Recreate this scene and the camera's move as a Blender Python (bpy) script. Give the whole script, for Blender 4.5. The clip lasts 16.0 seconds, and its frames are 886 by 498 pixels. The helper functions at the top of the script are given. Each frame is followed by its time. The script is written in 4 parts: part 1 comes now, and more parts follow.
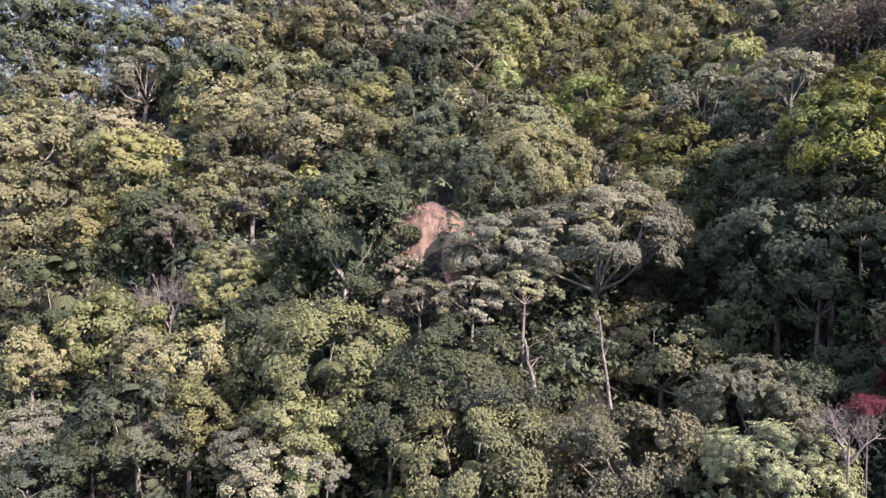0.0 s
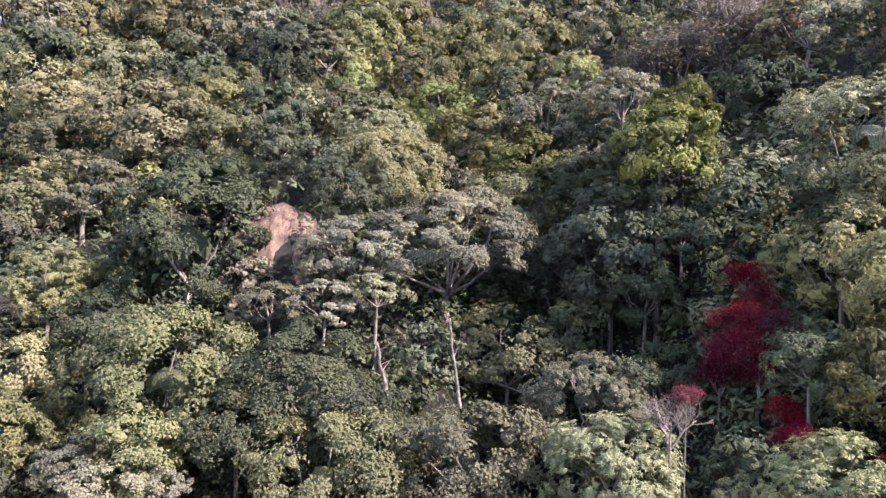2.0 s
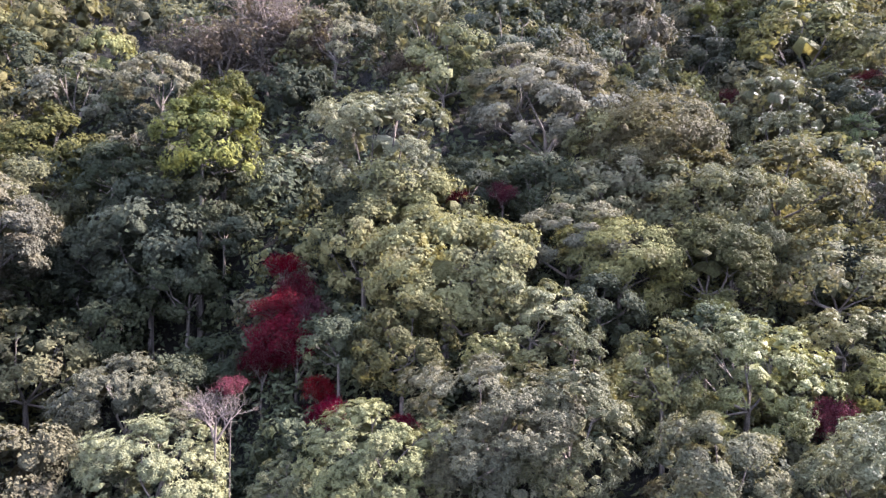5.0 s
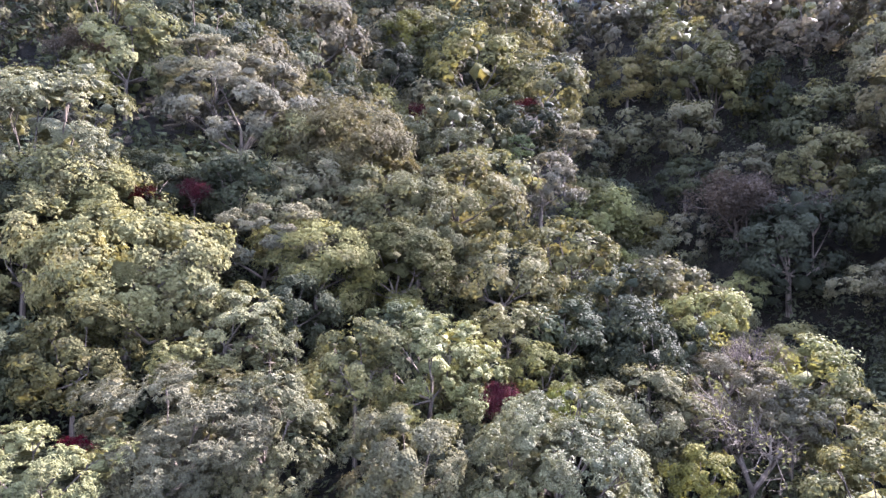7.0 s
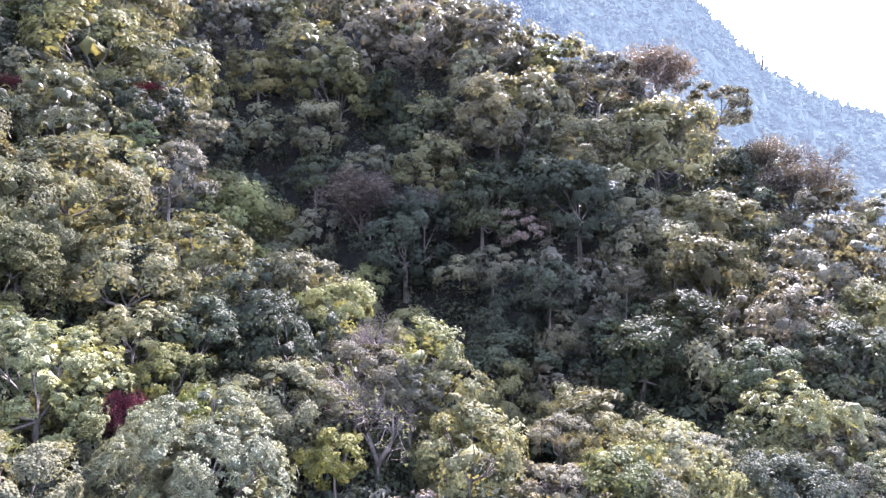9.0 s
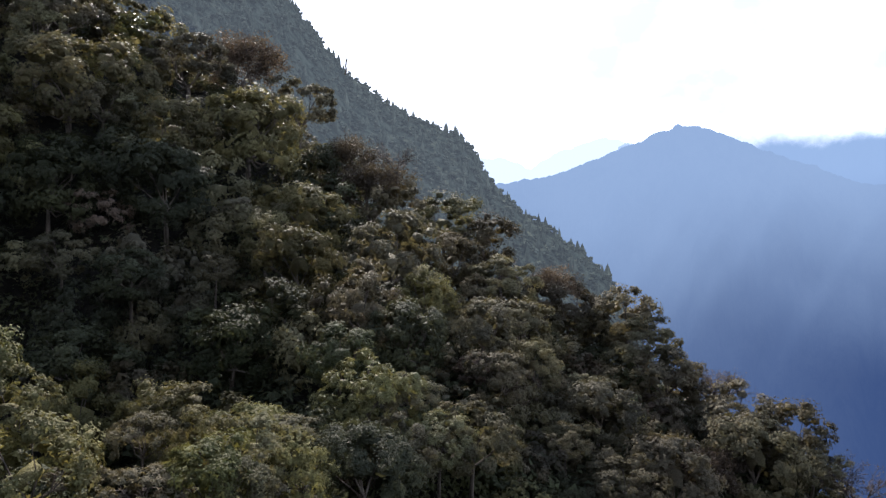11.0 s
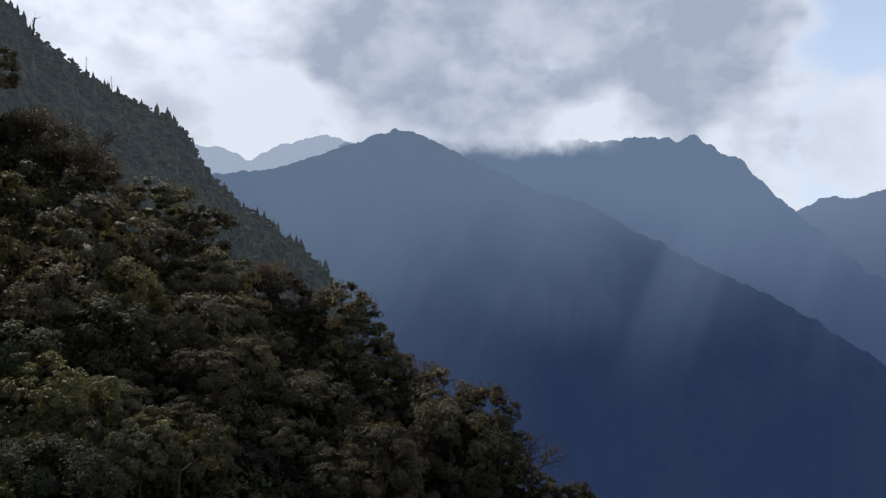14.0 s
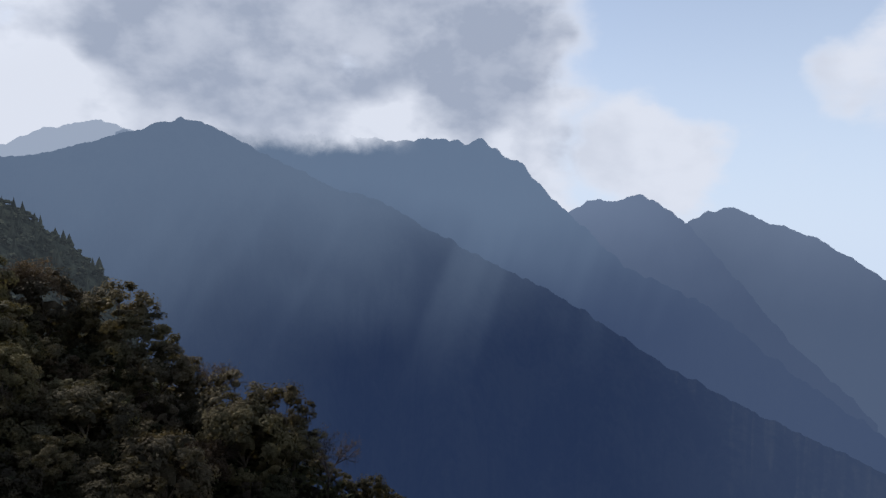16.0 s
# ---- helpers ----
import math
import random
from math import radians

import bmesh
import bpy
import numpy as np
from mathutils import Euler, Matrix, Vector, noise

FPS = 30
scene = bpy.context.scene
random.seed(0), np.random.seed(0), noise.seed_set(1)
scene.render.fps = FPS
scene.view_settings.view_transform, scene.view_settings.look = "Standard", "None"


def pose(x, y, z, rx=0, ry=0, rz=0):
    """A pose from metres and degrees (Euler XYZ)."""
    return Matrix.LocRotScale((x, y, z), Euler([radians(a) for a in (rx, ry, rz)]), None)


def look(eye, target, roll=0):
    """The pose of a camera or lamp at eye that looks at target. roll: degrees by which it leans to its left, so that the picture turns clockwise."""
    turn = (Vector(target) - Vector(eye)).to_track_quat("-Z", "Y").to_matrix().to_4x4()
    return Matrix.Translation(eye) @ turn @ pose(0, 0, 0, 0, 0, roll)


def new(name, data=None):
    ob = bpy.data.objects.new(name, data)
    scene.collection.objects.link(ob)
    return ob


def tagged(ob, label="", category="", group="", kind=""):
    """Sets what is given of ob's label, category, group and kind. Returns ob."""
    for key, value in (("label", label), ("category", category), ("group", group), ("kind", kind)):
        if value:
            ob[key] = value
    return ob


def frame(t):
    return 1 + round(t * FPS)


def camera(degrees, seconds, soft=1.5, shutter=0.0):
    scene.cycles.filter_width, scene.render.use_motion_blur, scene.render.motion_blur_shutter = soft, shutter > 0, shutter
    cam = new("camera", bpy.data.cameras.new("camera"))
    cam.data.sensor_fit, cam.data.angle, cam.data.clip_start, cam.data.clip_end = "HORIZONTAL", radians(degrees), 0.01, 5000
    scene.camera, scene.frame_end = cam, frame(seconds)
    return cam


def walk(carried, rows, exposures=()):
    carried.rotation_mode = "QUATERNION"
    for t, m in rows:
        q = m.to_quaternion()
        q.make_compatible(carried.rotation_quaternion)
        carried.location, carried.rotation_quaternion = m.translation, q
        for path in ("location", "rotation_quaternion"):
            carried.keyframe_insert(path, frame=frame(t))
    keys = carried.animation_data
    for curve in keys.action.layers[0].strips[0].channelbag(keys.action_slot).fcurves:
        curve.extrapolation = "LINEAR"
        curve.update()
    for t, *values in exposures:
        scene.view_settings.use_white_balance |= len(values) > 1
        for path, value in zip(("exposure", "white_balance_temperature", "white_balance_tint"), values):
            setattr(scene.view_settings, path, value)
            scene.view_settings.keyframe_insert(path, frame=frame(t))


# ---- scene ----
# The drone hovers on the spot and swings to its right: seconds, yaw, pitch, roll.
EYE = 60.0
ROWS = [
    (0.0, 0.00, 0.64, 1.46),
    (0.5, -0.97, 0.74, 1.56),
    (1.0, -2.73, 0.85, 1.72),
    (1.5, -6.96, 1.05, 1.71),
    (2.0, -12.12, 1.20, 1.57),
    (2.5, -17.82, 1.30, 1.37),
    (3.0, -23.88, 1.31, 1.09),
    (3.5, -29.99, 1.40, 0.89),
    (4.0, -36.19, 1.34, 0.49),
    (4.5, -42.45, 1.31, 0.28),
    (4.7, -44.90, 1.27, 0.20),
    (6.8, -70.88, 1.31, 0.08),
    (7.0, -73.26, 1.34, -0.03),
    (7.5, -79.20, 1.31, -0.37),
    (8.0, -85.29, 1.14, -0.79),
    (8.5, -93.92, 0.74, -1.08),
    (9.0, -102.88, 0.50, -1.38),
    (9.5, -111.84, -0.05, -1.56),
    (10.0, -120.71, -0.58, -1.55),
    (10.2, -124.11, -0.76, -1.50),
    (11.2, -138.20, -1.00, -0.20),
    (12.3, -145.99, -1.02, 1.18),
    (12.5, -146.02, -1.07, 1.19),
    (13.0, -149.40, -1.04, 1.31),
    (13.5, -154.09, -1.10, 1.40),
    (14.0, -158.70, -1.22, 1.37),
    (14.5, -163.33, -1.24, 1.46),
    (15.0, -167.95, -1.20, 1.59),
    (15.5, -172.45, -1.10, 1.67),
    (16.0, -175.48, -1.01, 1.77),
]
cam = camera(65.16, 16.0, soft=1.38)
EXPOSURES = [   # seconds, stops, kelvin, tint
    (0.0, 3.06, 5420, 22), (3.5, 3.49, 5300, 26), (7.0, 3.86, 5280, 30), (8.0, 4.14, 5180, 31), (9.5, 4.04, 5180, 28),
    (10.0, 3.5, 5300, 25), (10.2, 3.1, 5400, 23), (12.3, 0.70, 6050, 13), (16.0, 0.28, 6050, 14),
]
walk(cam, [(t, pose(0, 0, EYE, 90 + pitch, 0, yaw) @ pose(0, 0, 0, 0, 0, roll)) for t, yaw, pitch, roll in ROWS], EXPOSURES)

# ---- daylight: a high sun behind broken cloud, over the valley ----
SUN_AZ, SUN_EL = 126.0, 36.0     # degrees clockwise from +y, and above the horizon


def toward(az, el, dist=1.0):
    """A vector of that length at so many degrees clockwise from +y and above the horizon."""
    a, e = radians(az), radians(el)
    return Vector((math.sin(a) * math.cos(e), math.cos(a) * math.cos(e), math.sin(e))) * dist


sun = new("sun", bpy.data.lights.new("sun", "SUN"))
sun.data.energy, sun.data.angle, sun.data.color = 4.5, radians(1.5), (1.0, 0.88, 0.69)
sun.matrix_world = look((0, 0, 300), Vector((0, 0, 300)) - toward(SUN_AZ, SUN_EL))


class Nodes:
    """Short hand for a node tree."""

    def __init__(self, tree):
        self.tree = tree
        tree.nodes.clear()

    def add(self, kind, **inputs):
        node = self.tree.nodes.new(kind)
        return self.feed(node, **inputs)

    def feed(self, node, **inputs):
        for key, value in inputs.items():
            slot = node.inputs[int(key[1:]) if key[0] == "i" and key[1:].isdigit() else key.replace("_", " ")]
            if isinstance(value, bpy.types.NodeSocket):
                self.tree.links.new(value, slot)
            else:
                slot.default_value = value
        return node

    def math(self, op, a, b=0.0, clamp=False):
        node = self.tree.nodes.new("ShaderNodeMath")
        node.operation, node.use_clamp = op, clamp
        return self.feed(node, i0=a, i1=b).outputs[0]

    def dot(self, a, b):
        node = self.tree.nodes.new("ShaderNodeVectorMath")
        node.operation = "DOT_PRODUCT"
        return self.feed(node, i0=a, i1=b).outputs["Value"]

    def mix(self, fac, a, b, blend="MIX"):
        node = self.tree.nodes.new("ShaderNodeMix")
        node.data_type, node.blend_type = "RGBA", blend
        return self.feed(node, i0=fac, i6=a, i7=b).outputs[2]

    def ramp(self, fac, *stops):
        node = self.add("ShaderNodeValToRGB", Fac=fac)
        els = node.color_ramp.elements
        while len(els) < len(stops):
            els.new(0.5)
        for el, (at, value) in zip(els, stops):
            el.position = at
            el.color = value if isinstance(value, tuple) else (value, value, value, 1)
        return node.outputs[0]

    def noise(self, vector, scale, detail=4.0, rough=0.55):
        return self.add("ShaderNodeTexNoise", Vector=vector, Scale=scale, Detail=detail, Roughness=rough).outputs[0]

    def span(self, value, lo, hi, a=0.0, b=1.0, smooth=True):
        node = self.tree.nodes.new("ShaderNodeMapRange")
        node.interpolation_type = "SMOOTHSTEP" if smooth else "LINEAR"
        return self.feed(node, i0=value, i1=lo, i2=hi, i3=a, i4=b).outputs[0]


world = bpy.data.worlds.new("sky")
scene.world = world
world.use_nodes = True
N = Nodes(world.node_tree)
sky = N.add("ShaderNodeTexSky")
sky.sky_type, sky.sun_disc = "NISHITA", False
sky.sun_elevation, sky.sun_rotation = radians(SUN_EL), radians(SUN_AZ)
sky.altitude, sky.dust_density = 1800.0, 2.5
blue = N.mix(1.0, sky.outputs[0], (0.26, 0.26, 0.26, 1), "MULTIPLY")
way = N.add("ShaderNodeTexCoord").outputs["Generated"]
up = N.add("ShaderNodeSeparateXYZ", Vector=way).outputs["Z"]
# pale air low over the land
blue = N.mix(N.span(up, -0.02, 0.45, 0.97, 0.45), blue, (1.47, 1.68, 1.88, 1))
flat = N.add("ShaderNodeMapping", Vector=way, Scale=(1.0, 1.0, 1.5), Location=(0.35, 0.1, 0.0)).outputs[0]
sunward = N.dot(way, toward(SUN_AZ, SUN_EL))
big = N.noise(flat, 2.2, 2, 0.5)
fine = N.noise(flat, 9.0, 8, 0.54)
field = N.math("ADD", N.math("MULTIPLY", big, 0.5), N.math("MULTIPLY", fine, 0.5))
ragged = N.add("ShaderNodeTexNoise", Vector=flat, Scale=7.0, Detail=6.0, Roughness=0.5).outputs["Color"]
drift_ = N.tree.nodes.new("ShaderNodeVectorMath")
drift_.operation = "MULTIPLY_ADD"
torn = N.feed(drift_, i0=ragged, i1=(0.15, 0.15, 0.15)).outputs[0]
torn = N.add("ShaderNodeMapping", Vector=torn, Location=(-0.075, -0.075, -0.075)).outputs[0]
N.tree.links.new(way, drift_.inputs[2])
straight = N.tree.nodes.new("ShaderNodeVectorMath")
straight.operation = "NORMALIZE"
torn = N.feed(straight, i0=torn).outputs[0]


def puff(az, el, core, rim):
    """A ragged round patch of the sky: 1 within so many degrees of its middle, 0 past the rim."""
    return N.span(N.dot(torn, toward(az, el)), math.cos(radians(rim)), math.cos(radians(core)))


def most(*values):
    best = values[0]
    for value in values[1:]:
        best = N.math("MAXIMUM", best, value)
    return best


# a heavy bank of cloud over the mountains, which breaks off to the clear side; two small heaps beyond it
# second term: unseen western cloud, added to brighten the gully slope that faces it
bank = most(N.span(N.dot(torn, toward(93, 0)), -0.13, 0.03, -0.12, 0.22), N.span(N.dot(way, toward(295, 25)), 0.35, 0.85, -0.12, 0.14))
heap = N.math("MULTIPLY", most(puff(190.5, 7.2, 1.0, 5.5), puff(194.0, 6.4, 0.5, 4.0), puff(206.5, 11.5, 1.0, 5.0), puff(209.0, 13.5, 1.0, 5.0)), 0.24)
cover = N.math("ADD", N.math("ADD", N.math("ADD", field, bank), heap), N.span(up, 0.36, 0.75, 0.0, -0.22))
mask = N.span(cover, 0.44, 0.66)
# thick bellies are grey, thin edges and the side of the sun are bright
belly = most(puff(178.5, 14.5, 2.0, 7.5), N.math("MULTIPLY", puff(154.0, 13.5, 2.0, 9.0), 0.75), N.math("MULTIPLY", puff(164.0, 15.0, 3.0, 10.0), 0.62),
             N.math("MULTIPLY", puff(170.0, 22.0, 4.0, 12.0), 0.75))
gleam = most(puff(146.0, 9.0, 0.6, 6.5), N.math("MULTIPLY", puff(170.0, 9.0, 0.2, 4.6), 0.72))
curl = N.span(N.noise(flat, 10.0, 7, 0.52), 0.3, 0.7, -0.34, 0.34)
shade = N.math("SUBTRACT", N.math("ADD", N.math("ADD", N.math("MULTIPLY", belly, 0.85), 0.26), curl), N.math("MULTIPLY", gleam, 0.62), True)
shade = N.math("MULTIPLY", shade, N.math("MULTIPLY", N.span(cover, 0.52, 0.66), N.span(heap, 0.0, 0.08, 1.0, 0.45)))
glow = N.span(sunward, 0.86, 0.985)
lit = N.mix(glow, (1.64, 1.70, 1.76, 1), (2.25, 2.32, 2.38, 1))
grey = N.mix(glow, (0.80, 0.90, 1.06, 1), (1.12, 1.23, 1.38, 1))
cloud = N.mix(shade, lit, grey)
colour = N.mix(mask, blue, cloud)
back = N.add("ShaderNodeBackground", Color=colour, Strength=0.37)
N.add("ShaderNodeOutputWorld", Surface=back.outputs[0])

# ---- materials ----


def material(name):
    m = bpy.data.materials.new(name)
    m.use_nodes = True
    return m, Nodes(m.node_tree)


def leaf(name, dark, light, gloss=0.5, through_light=0.25, patch=(0.5, 0.5, 0.5), grain=8.5):
    """Foliage: each leaf and each tree has its own tint, with patches of older leaves."""
    m, n = material(name)
    each = n.add("ShaderNodeNewGeometry").outputs["Random Per Island"]
    own = n.add("ShaderNodeAttribute")
    own.attribute_name = "tone"
    tree = n.math("FRACT", n.math("ADD", n.add("ShaderNodeObjectInfo").outputs["Random"], own.outputs["Fac"]))
    place = n.add("ShaderNodeTexCoord").outputs["Object"]
    tint = n.mix(n.span(each, 0, 1, 0.27, 0.73, False), (*dark, 1), (*light, 1))
    old = n.span(n.noise(place, 2.2, 3), 0.5, 0.7, 0.0, 0.45)
    tint = n.mix(old, tint, (*patch, 1))
    # stands of trees differ from place to place
    stand = n.span(n.noise(n.add("ShaderNodeNewGeometry").outputs["Position"], 0.16, 1), 0.3, 0.7)
    tint = n.mix(1.0, tint, n.mix(stand, (0.76, 0.78, 0.82, 1), (1.20, 1.17, 1.10, 1)), "MULTIPLY")
    hsv = n.add("ShaderNodeHueSaturation", Hue=n.span(tree, 0, 1, 0.487, 0.514, False), Color=tint,
                Saturation=n.span(n.math("FRACT", n.math("MULTIPLY", tree, 7.3)), 0, 1, 0.88, 1.22, False),
                Value=n.span(n.math("FRACT", n.math("MULTIPLY", tree, 13.7)), 0, 1, 0.62, 1.26, False)).outputs[0]
    cell = n.add("ShaderNodeTexVoronoi", Vector=n.add("ShaderNodeNewGeometry").outputs["Position"], Scale=grain)
    hsv = n.mix(0.38, hsv, n.mix(1.0, hsv, n.ramp(cell.outputs["Color"], (0.0, 0.35), (1.0, 1.75)), "MULTIPLY"))
    relief = n.add("ShaderNodeBump", Strength=0.9, Distance=0.9 / grain, Height=n.math("SUBTRACT", 1.0, cell.outputs["Distance"]))
    skin = n.add("ShaderNodeBsdfPrincipled", Base_Color=hsv, Roughness=gloss, Specular_IOR_Level=0.03 if gloss > 0.51 else 0.08, Normal=relief.outputs[0])
    glow_through = n.add("ShaderNodeBsdfTranslucent", Color=n.mix(1.0, hsv, (1.25, 1.20, 0.80, 1), "MULTIPLY"))
    both = n.add("ShaderNodeMixShader", i0=through_light, i1=skin.outputs[0], i2=glow_through.outputs[0])
    n.add("ShaderNodeOutputMaterial", Surface=both.outputs[0])
    return m


LEAVES = {
    "green": leaf("green_leaves", (0.064, 0.061, 0.031), (0.115, 0.104, 0.055), 0.6, 0.3, (0.087, 0.071, 0.045)),
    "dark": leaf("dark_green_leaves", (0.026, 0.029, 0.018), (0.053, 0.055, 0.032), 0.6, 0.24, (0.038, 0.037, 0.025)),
    "pale": leaf("grey_olive_leaves", (0.066, 0.061, 0.040), (0.113, 0.103, 0.067), 0.62, 0.25, (0.090, 0.075, 0.054)),
    "yellow": leaf("yellow_green_leaves", (0.040, 0.044, 0.020), (0.098, 0.094, 0.030), 0.6, 0.26, (0.058, 0.057, 0.030)),
    "olive": leaf("olive_leaves", (0.070, 0.070, 0.033), (0.116, 0.110, 0.054), 0.6, 0.3, (0.085, 0.072, 0.042)),
    "lime": leaf("lime_leaves", (0.085, 0.100, 0.040), (0.140, 0.152, 0.062), 0.6, 0.3, (0.110, 0.116, 0.050)),
    "whorl": leaf("silvery_rhododendron_leaves", (0.066, 0.065, 0.033), (0.134, 0.126, 0.064), 0.5, 0.22, (0.088, 0.078, 0.043)),
    "red": leaf("crimson_leaves", (0.020, 0.004, 0.006), (0.092, 0.014, 0.021), 0.6, 0.26, (0.055, 0.017, 0.018)),
    "russet": leaf("russet_leaves", (0.056, 0.050, 0.034), (0.100, 0.087, 0.059), 0.6, 0.24, (0.080, 0.062, 0.046)),
    "brown": leaf("dry_brown_leaves", (0.056, 0.045, 0.035), (0.104, 0.083, 0.066), 0.65, 0.22, (0.074, 0.054, 0.043)),
}


def plain(name, a, b, scale, rough=0.9, bump=0.4):
    """A rough natural surface in two tones at two scales."""
    m, n = material(name)
    place = n.add("ShaderNodeTexCoord").outputs["Object"]
    coarse, grain = n.noise(place, scale, 5), n.noise(place, scale * 9, 5, 0.65)
    tone = n.span(n.math("ADD", n.math("MULTIPLY", coarse, 0.6), n.math("MULTIPLY", grain, 0.4)), 0.36, 0.64)
    skin = n.add("ShaderNodeBsdfPrincipled", Base_Color=n.mix(tone, (*a, 1), (*b, 1)), Roughness=rough, Specular_IOR_Level=0.12,
                 Normal=n.add("ShaderNodeBump", Strength=bump, Distance=0.3, Height=grain).outputs[0])
    n.add("ShaderNodeOutputMaterial", Surface=skin.outputs[0])
    return m


BARK = plain("grey_bark", (0.035, 0.028, 0.022), (0.12, 0.098, 0.078), 3.0)
PALE_BARK = plain("pale_bark", (0.050, 0.039, 0.032), (0.130, 0.102, 0.084), 2.0)
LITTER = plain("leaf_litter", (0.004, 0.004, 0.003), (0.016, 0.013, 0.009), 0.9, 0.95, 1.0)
SOIL = plain("red_brown_soil", (0.034, 0.020, 0.014), (0.090, 0.055, 0.039), 0.9)


def distance(name, a, b, air, low_air, share, scale, low=-330.0, high=330.0, painted_shafts=0.0, cloudy=0.0):
    """A far mountainside with kilometres of blue haze painted on as emission."""
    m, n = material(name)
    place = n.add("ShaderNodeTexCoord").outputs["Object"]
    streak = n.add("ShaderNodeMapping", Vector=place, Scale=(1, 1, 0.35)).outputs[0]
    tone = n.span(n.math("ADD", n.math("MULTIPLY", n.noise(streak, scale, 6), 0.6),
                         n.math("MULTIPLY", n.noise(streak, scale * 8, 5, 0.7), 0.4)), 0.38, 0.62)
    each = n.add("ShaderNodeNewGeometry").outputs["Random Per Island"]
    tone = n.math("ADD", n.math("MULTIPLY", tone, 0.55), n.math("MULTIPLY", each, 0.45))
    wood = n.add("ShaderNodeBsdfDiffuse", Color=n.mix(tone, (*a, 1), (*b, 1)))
    # painted haze: paler towards the bright sky, deeper blue over the valley
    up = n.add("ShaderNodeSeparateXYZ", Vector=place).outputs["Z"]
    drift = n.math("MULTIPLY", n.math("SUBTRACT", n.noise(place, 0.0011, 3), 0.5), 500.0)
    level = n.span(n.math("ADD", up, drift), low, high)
    # and tinted brighter on the side of the sun
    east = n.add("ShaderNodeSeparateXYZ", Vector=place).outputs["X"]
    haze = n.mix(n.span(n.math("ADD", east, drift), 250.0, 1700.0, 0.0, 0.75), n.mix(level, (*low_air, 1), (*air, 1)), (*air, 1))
    # and mixed in thicker over the mouth of the valley
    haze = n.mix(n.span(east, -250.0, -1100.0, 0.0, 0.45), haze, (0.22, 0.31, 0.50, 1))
    if painted_shafts:
        # slanting paler streaks painted into the haze as sunbeams between the clouds
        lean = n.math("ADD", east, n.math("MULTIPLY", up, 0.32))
        painted_beam = n.noise(n.add("ShaderNodeCombineXYZ", X=n.math("MULTIPLY", lean, 0.0042), Y=7.7).outputs[0], 1.0, 2, 0.45)
        painted_beam = n.math("MULTIPLY", n.span(painted_beam, 0.46, 0.72, 0.0, painted_shafts), n.span(up, -420.0, 150.0))
        haze = n.mix(painted_beam, haze, (*air, 1))
    haze_emission = n.add("ShaderNodeEmission", Color=haze, Strength=0.305)
    both = n.add("ShaderNodeMixShader", i0=share, i1=wood.outputs[0], i2=haze_emission.outputs[0])
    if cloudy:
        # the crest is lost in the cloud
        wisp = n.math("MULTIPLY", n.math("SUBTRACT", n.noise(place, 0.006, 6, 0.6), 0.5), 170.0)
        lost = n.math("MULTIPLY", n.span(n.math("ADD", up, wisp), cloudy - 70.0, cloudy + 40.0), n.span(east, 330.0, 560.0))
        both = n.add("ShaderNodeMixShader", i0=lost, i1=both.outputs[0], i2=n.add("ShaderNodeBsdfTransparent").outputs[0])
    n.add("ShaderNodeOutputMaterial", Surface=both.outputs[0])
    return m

# ---- the lie of the land ----
# Height of the tree canopy along a bearing: (metres from the drone's plan position, degrees above its horizon).
CANOPY = 6.5
RINGS = np.geomspace(6.0, 4600.0, 150)
BEARINGS, HEIGHTS = [], []


def slope(az, *stops):
    r = np.array([s[0] for s in stops], float)
    z = np.array([s[0] * math.tan(radians(s[1])) for s in stops])
    BEARINGS.append(az)
    HEIGHTS.append(np.interp(RINGS, r, z))


FLOOR = ((1500, -27), (4600, -18))
slope(-180, (6, -72), (40, -48), (80, -45), (200, -42), (500, -30), *FLOOR)
slope(-120, (6, -70), (30, -38), (60, -36), (120, -35), (300, -30), (600, -24), *FLOOR)
slope(-75, (6, -68), (25, -30), (45, -20), (80, -8), (140, 0), (250, 4), (500, 4), *FLOOR)
slope(-45, (6, -68), (25, -27), (40, -19), (62, -7), (90, 1), (130, 9), (190, 16), (300, 22), (500, 24), *FLOOR)
slope(-34, (6, -68), (25, -26), (38, -19), (60, -7), (80, 1), (110, 8), (140, 11), (160, 7), (220, 12), (320, 21), (500, 25), *FLOOR)
slope(-27, (6, -68), (25, -26), (38, -19), (60, -7), (80, 1), (110, 8), (140, 11.5), (160, 7.5), (220, 12), (320, 21), (500, 25), *FLOOR)
slope(-22, (6, -68), (25, -26), (37, -19), (57, -5.5), (73, 2), (100, 9.5), (140, 14.5), (160, 11), (220, 15), (320, 23), (500, 26), *FLOOR)
slope(-18, (6, -68), (25, -25), (37, -19), (55, -5), (68, 2.5), (92, 10), (130, 17), (160, 20.5), (190, 19), (300, 25), (500, 26), *FLOOR)
slope(-12, (6, -68), (25, -25), (36, -19), (52, -4), (62, 3), (85, 10), (115, 16), (150, 20), (300, 26), (500, 26), *FLOOR)
slope(2, (6, -68), (25, -25), (34, -19), (48, -4), (56, 3), (76, 10), (105, 17), (135, 20), (300, 27), (500, 26), *FLOOR)
slope(13, (6, -67), (24, -25), (32, -19), (42, -11), (50, -3), (57, 3), (66, 7), (80, 7), (105, 15), (135, 20), (300, 27), (500, 26), *FLOOR)
slope(18, (6, -67), (24, -25), (31, -21), (38, -20), (48, -18), (56, -10), (64, 2), (80, 7), (105, 15), (135, 20), (300, 27), (500, 26), *FLOOR)
slope(24, (6, -66), (23, -26), (30, -23), (38, -22), (47, -20), (54, -12), (61, 3), (78, 13), (110, 19), (200, 25), (500, 27), *FLOOR)
